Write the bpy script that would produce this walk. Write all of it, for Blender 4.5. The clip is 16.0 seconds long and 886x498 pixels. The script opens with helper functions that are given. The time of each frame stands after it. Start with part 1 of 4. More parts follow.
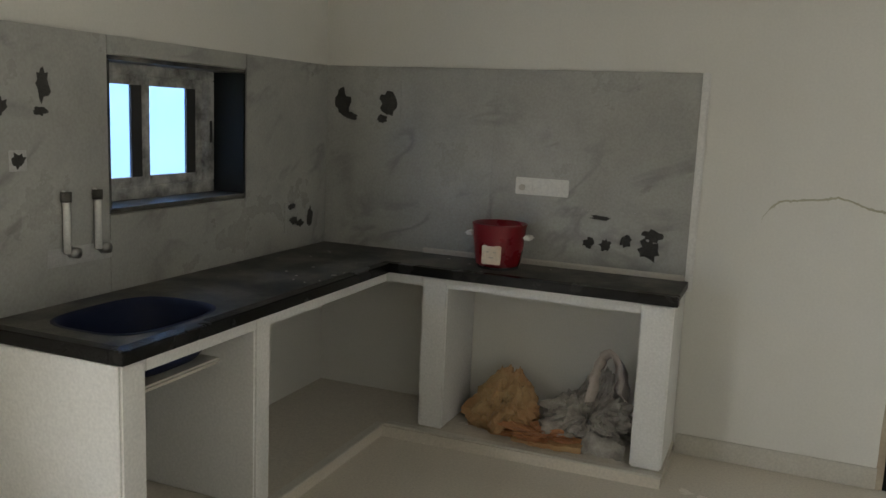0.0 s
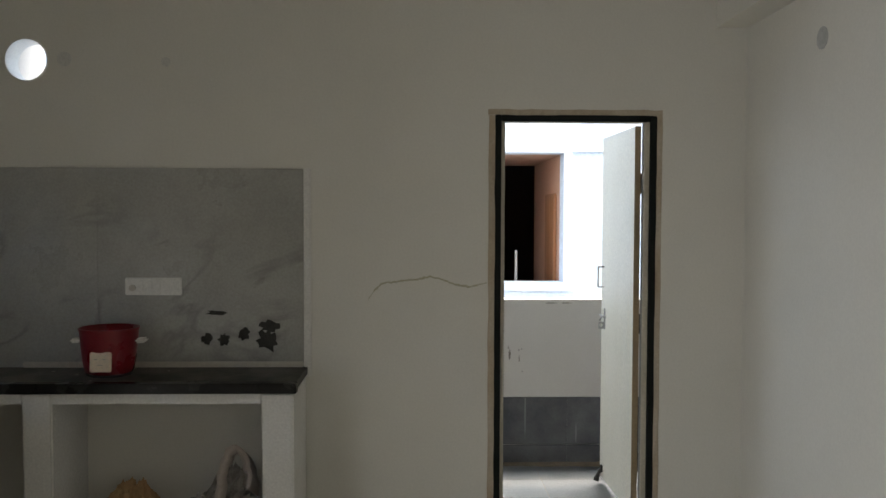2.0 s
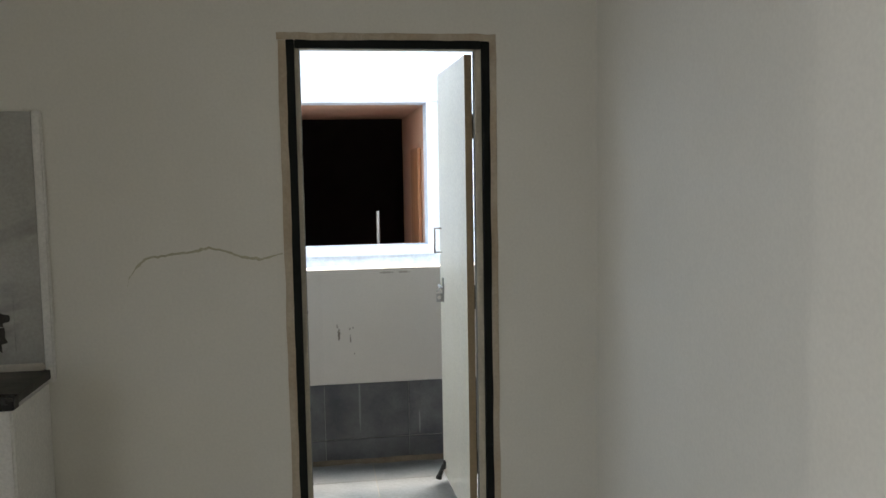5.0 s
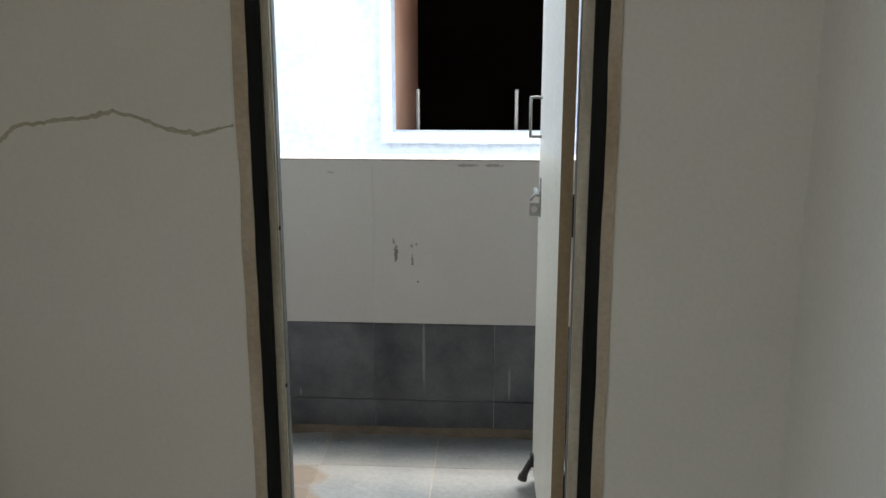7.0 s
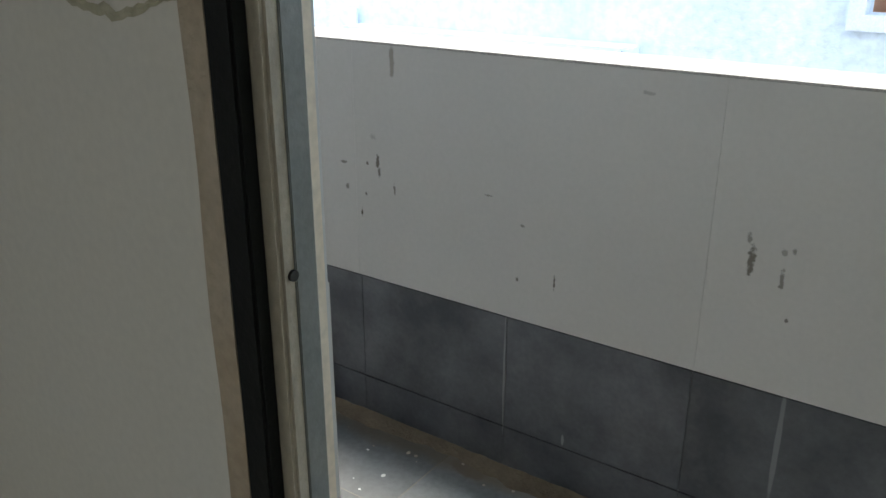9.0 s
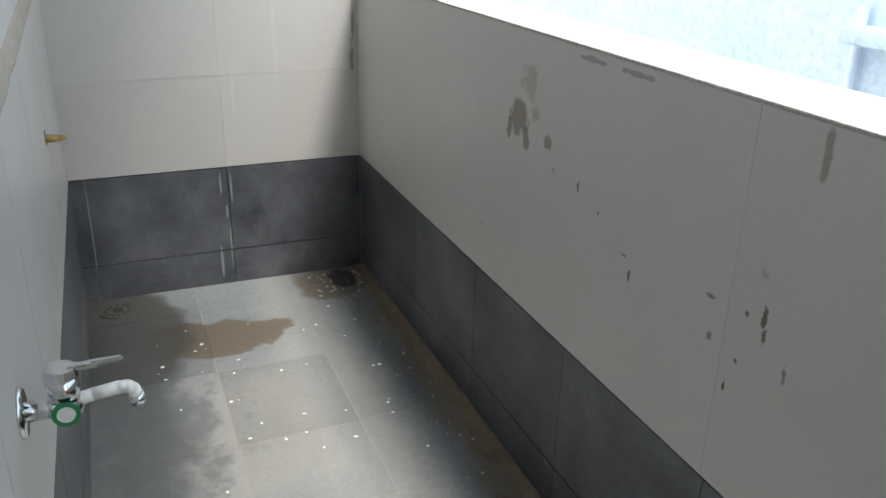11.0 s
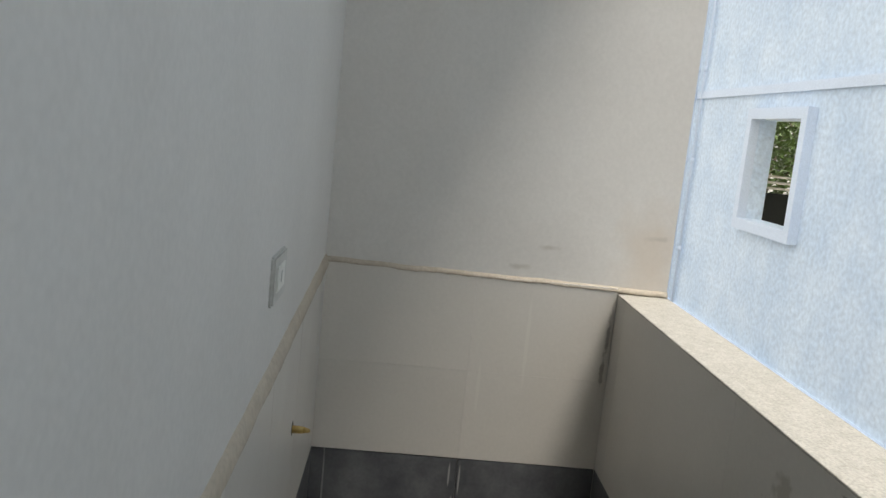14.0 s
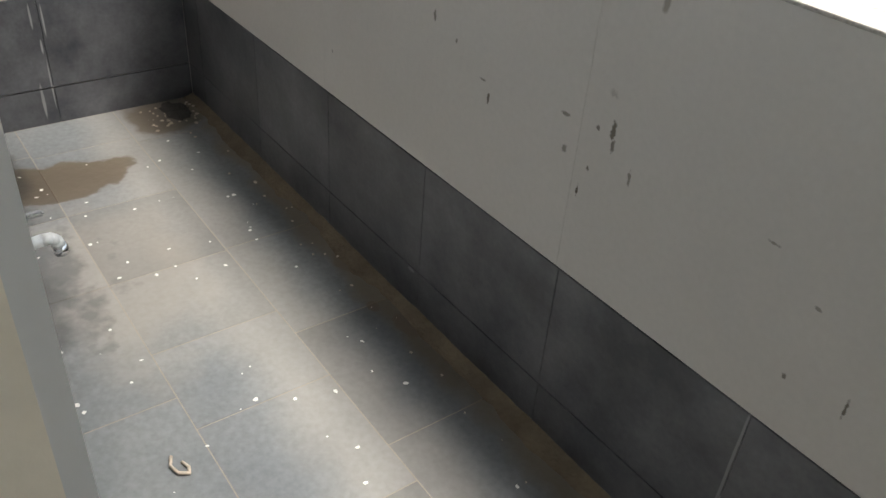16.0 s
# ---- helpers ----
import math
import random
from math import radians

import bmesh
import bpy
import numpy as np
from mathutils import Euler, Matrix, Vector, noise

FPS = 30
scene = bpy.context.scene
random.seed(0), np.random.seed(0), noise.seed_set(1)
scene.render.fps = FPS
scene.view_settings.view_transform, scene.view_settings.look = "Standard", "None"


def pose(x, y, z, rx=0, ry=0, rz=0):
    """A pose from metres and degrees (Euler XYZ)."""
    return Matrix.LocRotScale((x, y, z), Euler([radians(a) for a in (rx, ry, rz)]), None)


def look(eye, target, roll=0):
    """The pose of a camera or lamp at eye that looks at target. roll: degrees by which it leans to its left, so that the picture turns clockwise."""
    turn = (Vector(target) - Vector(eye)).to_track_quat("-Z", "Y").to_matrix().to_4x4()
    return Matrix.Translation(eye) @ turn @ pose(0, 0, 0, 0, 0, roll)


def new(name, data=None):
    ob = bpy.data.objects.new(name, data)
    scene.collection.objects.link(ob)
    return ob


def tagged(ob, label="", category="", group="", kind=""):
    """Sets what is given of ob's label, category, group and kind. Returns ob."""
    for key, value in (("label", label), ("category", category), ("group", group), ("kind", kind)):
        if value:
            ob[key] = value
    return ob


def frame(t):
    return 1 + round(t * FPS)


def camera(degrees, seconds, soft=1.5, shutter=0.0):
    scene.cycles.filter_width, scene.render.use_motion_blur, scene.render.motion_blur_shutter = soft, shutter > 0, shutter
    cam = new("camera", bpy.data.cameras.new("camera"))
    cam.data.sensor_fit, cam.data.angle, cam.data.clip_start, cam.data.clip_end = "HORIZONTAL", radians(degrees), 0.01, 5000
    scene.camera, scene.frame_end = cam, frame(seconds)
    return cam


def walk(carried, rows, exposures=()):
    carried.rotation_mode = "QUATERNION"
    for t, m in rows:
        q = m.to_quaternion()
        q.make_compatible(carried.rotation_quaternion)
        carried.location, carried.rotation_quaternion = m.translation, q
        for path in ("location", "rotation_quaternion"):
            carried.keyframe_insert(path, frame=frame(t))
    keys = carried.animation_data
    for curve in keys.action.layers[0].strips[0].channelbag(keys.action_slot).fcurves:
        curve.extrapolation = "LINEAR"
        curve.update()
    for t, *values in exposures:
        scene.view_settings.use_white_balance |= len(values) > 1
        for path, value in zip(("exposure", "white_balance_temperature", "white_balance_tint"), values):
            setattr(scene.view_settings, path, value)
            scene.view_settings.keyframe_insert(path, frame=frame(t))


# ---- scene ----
cam = camera(56.1, 16.0)
PATH = [
    (0, (2.359, -4.015, 1.576), (1.615, -2.186, 1.257), 2.5),
    (0.5, (2.381, -4.079, 1.689), (1.786, -2.176, 1.537), 1.5),
    (1, (2.444, -4.07, 1.634), (2.003, -2.12, 1.591), 0.9),
    (1.5, (2.49, -4.051, 1.61), (2.295, -2.061, 1.559), 0.4),
    (2, (2.529, -4.055, 1.586), (2.585, -2.058, 1.507), 0.2),
    (2.5, (2.539, -4.054, 1.592), (2.79, -2.072, 1.496), 0.2),
    (3, (2.557, -4.024, 1.587), (2.915, -2.058, 1.49), -0.2),
    (3.2, (2.558, -3.997, 1.582), (2.925, -2.033, 1.486), -0.3),
    (5.5, (3.126, -2.972, 1.523), (3.377, -0.997, 1.329), -1.1),
    (6, (3.213, -2.624, 1.453), (3.383, -0.643, 1.233), -0.7),
    (6.5, (3.317, -2.235, 1.414), (3.368, -0.262, 1.087), -0.6),
    (7, (3.447, -1.856, 1.39), (3.324, 0.094, 0.961), 0.0),
    (7.5, (3.421, -1.471, 1.371), (3.149, 0.447, 0.875), 0.6),
    (8, (3.506, -1.101, 1.328), (3.081, 0.763, 0.741), 1.0),
    (8.2, (3.527, -0.964, 1.324), (2.983, 0.858, 0.703), 0.7),
    (10.3, (3.116, 0.076, 1.293), (1.559, 1.042, 0.492), 0.6),
    (10.5, (3.054, 0.121, 1.307), (1.474, 1.045, 0.498), 0.7),
    (11, (2.955, 0.278, 1.303), (1.248, 0.977, 0.529), 1.2),
    (11.5, (2.865, 0.404, 1.399), (1.017, 0.795, 0.743), 1.8),
    (12, (2.832, 0.425, 1.492), (0.905, 0.663, 1.012), 3.8),
    (12.5, (2.835, 0.419, 1.544), (0.858, 0.552, 1.27), 5.3),
    (13, (2.826, 0.385, 1.577), (0.831, 0.407, 1.441), 7.3),
    (13.5, (2.826, 0.358, 1.589), (0.831, 0.364, 1.448), 7.6),
    (14, (2.84, 0.348, 1.559), (0.865, 0.456, 1.264), 5.9),
    (14.5, (2.857, 0.349, 1.508), (0.944, 0.573, 0.969), 4.6),
    (15, (2.839, 0.329, 1.467), (0.998, 0.67, 0.764), 5.1),
    (15.5, (2.882, 0.249, 1.419), (1.233, 0.954, 0.533), 5.1),
    (16, (2.986, 0.109, 1.377), (1.695, 1.1235, 0.237), 4.6),
]
EXPOSURES = [(0.0, 3.4, 6550, 10), (0.5, 3.0, 6550, 11), (1.5, 2.75, 6600, 11), (3.2, 2.7, 6650, 11), (5.5, 2.75, 6550, 10), (7.0, 2.65, 6500, 10), (8.2, 2.55, 6400, 9), (10.3, 2.4, 6000, 6), (11.0, 2.25, 6300, 8), (11.5, 1.95, 6600, 8), (12.0, 1.76, 6800, 8), (12.5, 1.38, 6800, 8), (13.0, 1.24, 6800, 8), (13.6, 1.28, 6850, 8), (14.5, 1.5, 7000, 9), (15.5, 1.64, 6800, 10), (16.0, 2.25, 6800, 11)]
walk(cam, [(t, look(eye, target, roll)) for t, eye, target, roll in PATH], EXPOSURES)


# ---- light ----
world = bpy.data.worlds.new("world")
scene.world = world
world.use_nodes = True
wn = world.node_tree.nodes
wl = world.node_tree.links
sky = wn.new("ShaderNodeTexSky")
sky.sky_type = "NISHITA"
sky.sun_disc = False
sky.sun_elevation = radians(64)
sky.sun_rotation = radians(32)
sky.dust_density = 3.0
sky.air_density = 1.2
wn["Background"].inputs["Strength"].default_value = 0.15
grey = wn.new("ShaderNodeHueSaturation")
grey.inputs["Saturation"].default_value = 0.25
wl.new(sky.outputs["Color"], grey.inputs["Color"])
wl.new(grey.outputs["Color"], wn["Background"].inputs["Color"])

sun = new("sun", bpy.data.lights.new("sun", "SUN"))
sun.data.energy = 2.4
sun.data.angle = radians(26)
sun.data.color = (1.0, 0.975, 0.945)
sun.matrix_world = look((0.22, 0.35, 1.0), (0, 0, 0))

# daylight of the living room window, in the window wall behind the walker
rear_light = new("rear_window_daylight", bpy.data.lights.new("rear_window_daylight", "AREA"))
rear_light.data.shape = "RECTANGLE"
rear_light.data.size, rear_light.data.size_y = 1.46, 1.46
rear_light.data.energy = 5.7
rear_light.data.spread = radians(120)
rear_light.data.color = (0.93, 0.965, 1.0)
rear_light.matrix_world = look((-0.20, -3.95, 0.83), (4, -3.95, 0.83))

# ---- materials ----


def material(name, base, other=None, rough=0.6, metal=0.0, scale=6.0, amount=0.5, fine=90.0, fine_amount=0.08, bump=0.15,
             bump_scale=120.0, spec=0.5, stretch=(1, 1, 1), rough_vary=0.15, spread=0.25):
    """Two colours mixed by broad noise, with a fine grain and a fine relief, at world size."""
    m = bpy.data.materials.new(name)
    m.use_nodes = True
    n, l = m.node_tree.nodes, m.node_tree.links
    b = n["Principled BSDF"]
    geo = n.new("ShaderNodeNewGeometry")
    mp = n.new("ShaderNodeMapping")
    mp.inputs["Scale"].default_value = stretch
    l.new(geo.outputs["Position"], mp.inputs["Vector"])
    big = n.new("ShaderNodeTexNoise")
    big.inputs["Scale"].default_value = scale
    big.inputs["Detail"].default_value = 6
    big.inputs["Roughness"].default_value = 0.6
    l.new(mp.outputs["Vector"], big.inputs["Vector"])
    ramp = n.new("ShaderNodeMapRange")
    ramp.inputs["From Min"].default_value = 0.5 - spread
    ramp.inputs["From Max"].default_value = 0.5 + spread
    ramp.inputs["To Max"].default_value = amount
    l.new(big.outputs["Fac"], ramp.inputs["Value"])
    mix = n.new("ShaderNodeMix")
    mix.data_type = "RGBA"
    mix.inputs["A"].default_value = (*base, 1)
    mix.inputs["B"].default_value = (*(other or [c * 0.75 for c in base]), 1)
    l.new(ramp.outputs["Result"], mix.inputs["Factor"])
    small = n.new("ShaderNodeTexNoise")
    small.inputs["Scale"].default_value = fine
    small.inputs["Detail"].default_value = 3
    l.new(geo.outputs["Position"], small.inputs["Vector"])
    grain = n.new("ShaderNodeMapRange")
    grain.inputs["From Min"].default_value, grain.inputs["From Max"].default_value = 0.3, 0.7
    grain.inputs["To Min"].default_value, grain.inputs["To Max"].default_value = 1 - fine_amount, 1 + fine_amount
    l.new(small.outputs["Fac"], grain.inputs["Value"])
    mul = n.new("ShaderNodeVectorMath")
    mul.operation = "SCALE"
    l.new(mix.outputs["Result"], mul.inputs[0])
    l.new(grain.outputs["Result"], mul.inputs["Scale"])
    l.new(mul.outputs["Vector"], b.inputs["Base Color"])
    rr = n.new("ShaderNodeMapRange")
    rr.inputs["To Min"].default_value, rr.inputs["To Max"].default_value = max(0.02, rough - rough_vary), min(1, rough + rough_vary)
    l.new(big.outputs["Fac"], rr.inputs["Value"])
    l.new(rr.outputs["Result"], b.inputs["Roughness"])
    b.inputs["Metallic"].default_value = metal
    b.inputs["Specular IOR Level"].default_value = spec
    if bump:
        rel = n.new("ShaderNodeTexNoise")
        rel.inputs["Scale"].default_value = bump_scale
        rel.inputs["Detail"].default_value = 5
        l.new(geo.outputs["Position"], rel.inputs["Vector"])
        bp = n.new("ShaderNodeBump")
        bp.inputs["Strength"].default_value = bump
        bp.inputs["Distance"].default_value = 0.01
        l.new(rel.outputs["Fac"], bp.inputs["Height"])
        l.new(bp.outputs["Normal"], b.inputs["Normal"])
    m["last"] = mul.name
    return m


def stain(m, centre, size, colour, strength=0.8, ragged=0.6, scale=14.0, edge=0.35):
    """Lays a ragged stain of that size (radii in x, y, z) at a place on the surfaces of a material."""
    n, l = m.node_tree.nodes, m.node_tree.links
    b = n["Principled BSDF"]
    prev = b.inputs["Base Color"].links[0].from_socket
    geo = n.new("ShaderNodeNewGeometry")
    sub = n.new("ShaderNodeVectorMath")
    sub.operation = "SUBTRACT"
    sub.inputs[1].default_value = centre
    l.new(geo.outputs["Position"], sub.inputs[0])
    div = n.new("ShaderNodeVectorMath")
    div.operation = "DIVIDE"
    div.inputs[1].default_value = size
    l.new(sub.outputs["Vector"], div.inputs[0])
    ln = n.new("ShaderNodeVectorMath")
    ln.operation = "LENGTH"
    l.new(div.outputs["Vector"], ln.inputs[0])
    no = n.new("ShaderNodeTexNoise")
    no.inputs["Scale"].default_value = scale
    no.inputs["Detail"].default_value = 6
    l.new(geo.outputs["Position"], no.inputs["Vector"])
    add = n.new("ShaderNodeMath")
    add.operation = "MULTIPLY_ADD"
    add.inputs[1].default_value = ragged * 2
    l.new(no.outputs["Fac"], add.inputs[0])
    l.new(ln.outputs["Value"], add.inputs[2])
    mr = n.new("ShaderNodeMapRange")
    mr.inputs["From Min"].default_value = 1 + ragged + edge / 2
    mr.inputs["From Max"].default_value = 1 + ragged - edge / 2
    mr.inputs["To Max"].default_value = strength
    l.new(add.outputs["Value"], mr.inputs["Value"])
    mix = n.new("ShaderNodeMix")
    mix.data_type = "RGBA"
    mix.inputs["B"].default_value = (*colour, 1)
    l.new(mr.outputs["Result"], mix.inputs["Factor"])
    l.new(prev, mix.inputs["A"])
    l.new(mix.outputs["Result"], b.inputs["Base Color"])


def vary(m, amount=0.12):
    """Lets each piece differ a little in brightness."""
    n, l = m.node_tree.nodes, m.node_tree.links
    b = n["Principled BSDF"]
    prev = b.inputs["Base Color"].links[0].from_socket
    info = n.new("ShaderNodeObjectInfo")
    mr = n.new("ShaderNodeMapRange")
    mr.inputs["To Min"].default_value, mr.inputs["To Max"].default_value = 1 - amount, 1 + amount
    l.new(info.outputs["Random"], mr.inputs["Value"])
    sc = n.new("ShaderNodeVectorMath")
    sc.operation = "SCALE"
    l.new(prev, sc.inputs[0])
    l.new(mr.outputs["Result"], sc.inputs["Scale"])
    l.new(sc.outputs["Vector"], b.inputs["Base Color"])


M_WALL = material("kitchen_wall_paint", (0.70, 0.68, 0.62), (0.62, 0.60, 0.54), 0.7, scale=1.6, amount=0.6, bump=0.05, bump_scale=18, fine_amount=0.03)
M_CEIL = material("ceiling_paint", (0.62, 0.61, 0.575), (0.55, 0.54, 0.50), 0.8, scale=1.5, bump=0.1)
M_FLOOR = material("vitrified_floor", (0.64, 0.585, 0.49), (0.57, 0.515, 0.43), 0.22, scale=1.3, amount=0.6, spread=0.4, bump=0.01)
M_COUNTER_WHITE = material("counter_plaster", (0.72, 0.71, 0.68), (0.6, 0.58, 0.53), 0.65, scale=3, amount=0.5, bump=0.06, bump_scale=30)
M_NICHE = material("niche_plaster", (0.63, 0.57, 0.47), (0.52, 0.46, 0.37), 0.75, scale=3, bump=0.2)
M_KERB = material("kerb_stone", (0.56, 0.53, 0.46), (0.42, 0.38, 0.31), 0.5, scale=8, bump=0.15)
M_GRANITE = material("black_granite", (0.004, 0.004, 0.004), (0.022, 0.02, 0.018), 0.25, scale=5, amount=0.55, fine=350, fine_amount=0.5, bump=0.02, spec=0.2)
M_DUSTY = material("dusty_granite", (0.006, 0.006, 0.006), (0.17, 0.16, 0.135), 0.45, scale=4.5, amount=0.9, fine=250, fine_amount=0.4, bump=0.05, spec=0.25, spread=0.13)
M_BLACK = material("black_frame_paint", (0.005, 0.006, 0.005), (0.014, 0.016, 0.014), 0.7, scale=14, amount=0.6, bump=0.15, spec=0.2)
M_BROWN = material("bare_brown_edge", (0.34, 0.25, 0.16), (0.54, 0.49, 0.40), 0.8, scale=7, amount=0.9, bump=0.3, stretch=(1, 1, 0.4))
M_JAMB = material("cream_jamb", (0.80, 0.68, 0.53), (0.80, 0.73, 0.60), 0.55, scale=4, amount=0.7, bump=0.04)
M_JAMBCREAM = material("worn_cream_frame_paint", (0.60, 0.55, 0.44), (0.36, 0.32, 0.25), 0.5, scale=16, amount=0.9, bump=0.2, spread=0.2, stretch=(1, 1, 0.25))
M_JAMBGREY = material("grey_steel_edge", (0.20, 0.215, 0.21), (0.28, 0.28, 0.26), 0.45, scale=9, amount=0.7, bump=0.1)
M_DOOR = material("cream_door_paint", (0.84, 0.82, 0.71), (0.77, 0.74, 0.62), 0.4, scale=5, amount=0.5, bump=0.06, stretch=(1, 1, 0.3))
M_DOOREDGE = material("bare_door_edge", (0.33, 0.25, 0.15), (0.26, 0.19, 0.11), 0.7, scale=12, amount=0.8, bump=0.2, stretch=(1, 1, 0.1))
M_STEEL = material("zinc_hardware", (0.42, 0.42, 0.40), (0.28, 0.27, 0.25), 0.35, metal=0.9, scale=20, bump=0.05)
M_GRATE = material("dull_drain_metal", (0.16, 0.15, 0.13), (0.07, 0.06, 0.05), 0.55, metal=0.6, scale=30, amount=0.9, bump=0.2)
M_CHROME = material("chrome", (0.72, 0.72, 0.72), (0.6, 0.6, 0.6), 0.12, metal=1.0, scale=10, bump=0.0, rough_vary=0.05)
M_WHITEPL = material("white_plastic", (0.75, 0.74, 0.70), (0.66, 0.65, 0.6), 0.35, scale=10, bump=0.02)
M_GREYPL = material("grey_cement_patch", (0.50, 0.50, 0.48), (0.38, 0.38, 0.36), 0.85, scale=20, amount=0.8, bump=0.4)
M_HOLE = material("hole_shade_cement", (0.035, 0.033, 0.03), (0.09, 0.085, 0.075), 0.95, scale=30, bump=0.6)
M_SINK = material("blue_sink", (0.006, 0.010, 0.034), (0.012, 0.018, 0.045), 0.5, scale=8, bump=0.02, spec=0.2)
M_RED = material("red_enamel", (0.20, 0.012, 0.018), (0.15, 0.01, 0.014), 0.3, scale=6, bump=0.0)
M_SACKY = material("yellow_woven_sack", (0.46, 0.33, 0.16), (0.42, 0.21, 0.09), 0.6, scale=7, amount=1.0, bump=0.4, bump_scale=160)
M_SACKO = material("orange_sack_print", (0.42, 0.17, 0.075), (0.46, 0.24, 0.10), 0.55, scale=9, amount=0.9, bump=0.4, bump_scale=160)
M_SACKG = material("grey_plastic_sack", (0.50, 0.46, 0.40), (0.08, 0.07, 0.06), 0.4, scale=11, amount=1.0, bump=0.3, bump_scale=60)
M_BALWALL = material("balcony_white_paint", (0.65, 0.625, 0.59), (0.56, 0.535, 0.50), 0.75, scale=2.2, amount=0.6, bump=0.05, bump_scale=18, fine_amount=0.03)
M_BEIGE = material("beige_wall_tile", (0.62, 0.585, 0.535), (0.56, 0.525, 0.48), 0.35, scale=2.5, amount=0.6, bump=0.015, bump_scale=12, fine_amount=0.02)
M_SLATE = material("charcoal_dado_tile", (0.046, 0.049, 0.056), (0.16, 0.16, 0.165), 0.42, scale=4.5, amount=0.9, spread=0.17, bump=0.12, bump_scale=30)
M_FTILE = material("grey_slate_floor_tile", (0.112, 0.124, 0.130), (0.215, 0.22, 0.217), 0.40, scale=2.4, amount=0.9, fine=70, fine_amount=0.12, bump=0.12, bump_scale=40, spec=0.5, spread=0.24)
M_GROUT = material("dusty_grout", (0.33, 0.295, 0.245), (0.17, 0.15, 0.125), 0.9, scale=10, bump=0.3)
M_MORTAR = material("rough_mortar_ledge", (0.52, 0.45, 0.36), (0.42, 0.36, 0.29), 0.9, scale=14, amount=0.9, bump=0.5, bump_scale=45)
M_SILT = material("dry_silt", (0.20, 0.155, 0.10), (0.10, 0.078, 0.052), 0.95, scale=12, amount=0.9, bump=0.5, bump_scale=80)
M_CAP = material("cream_coping", (0.47, 0.445, 0.395), (0.36, 0.335, 0.29), 0.65, scale=38, amount=0.9, spread=0.2, fine=160, fine_amount=0.2, bump=0.25, bump_scale=50)
M_BLUE = material("pale_blue_stucco", (0.74, 0.83, 0.92), (0.55, 0.67, 0.81), 0.85, scale=1.7, amount=1.0, fine=16, fine_amount=0.12, spread=0.26, bump=0.8, bump_scale=16, stretch=(1, 1, 0.85))
M_TRIM = material("white_blue_trim", (0.70, 0.78, 0.88), (0.64, 0.71, 0.84), 0.8, scale=3, bump=0.3, bump_scale=30)
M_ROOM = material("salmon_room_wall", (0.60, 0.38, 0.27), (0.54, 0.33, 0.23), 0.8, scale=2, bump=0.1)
# shade of the unlit deeper room, put into the wall colour
M_ROOMSHADE = material("dark_room_wall", (0.10, 0.07, 0.055), (0.07, 0.05, 0.04), 0.9, scale=2, bump=0.1)
M_WOOD = material("orange_brown_wood", (0.36, 0.17, 0.08), (0.28, 0.12, 0.05), 0.5, scale=10, bump=0.1, stretch=(1, 1, 0.1))
M_CREAMW = material("cream_opening_reveal", (0.66, 0.62, 0.52), (0.6, 0.56, 0.46), 0.8, scale=3, bump=0.1)
M_GROUND = material("courtyard_ground", (0.20, 0.19, 0.17), (0.14, 0.13, 0.12), 0.9, scale=1.2, amount=0.8, bump=0.4, bump_scale=20)
M_LEAF = material("green_leaves", (0.11, 0.17, 0.035), (0.05, 0.09, 0.02), 0.55, scale=3, amount=0.9, bump=0.0)
M_BARK = material("bark", (0.14, 0.10, 0.07), (0.09, 0.065, 0.045), 0.9, scale=20, bump=0.6)
M_PLATE = material("aged_plate_plastic", (0.52, 0.51, 0.48), (0.42, 0.41, 0.38), 0.45, scale=12, bump=0.02)
M_CRACK = material("crack_filler", (0.42, 0.40, 0.28), (0.56, 0.54, 0.45), 0.9, scale=40, bump=0.4)
M_GREEN = material("green_sticker", (0.02, 0.20, 0.07), (0.02, 0.16, 0.06), 0.4, scale=20, bump=0)
M_BRASS = material("yellow_pipe_stub", (0.50, 0.34, 0.10), (0.4, 0.26, 0.08), 0.4, scale=20, bump=0.05)
M_LABEL = material("cream_label", (0.72, 0.60, 0.45), (0.66, 0.54, 0.40), 0.4, scale=20, bump=0)
M_DARK = material("dark_rubber_and_hole_shade", (0.02, 0.02, 0.02), (0.04, 0.035, 0.03), 0.6, scale=20, bump=0.1)
M_CLOTH = material("soiled_plastic_sheet", (0.46, 0.40, 0.35), (0.33, 0.27, 0.23), 0.5, scale=12, bump=0.2)
M_WINFRAME = material("dirty_white_window_frame", (0.56, 0.55, 0.51), (0.10, 0.095, 0.09), 0.5, scale=11, amount=0.9, bump=0.1, spread=0.15)


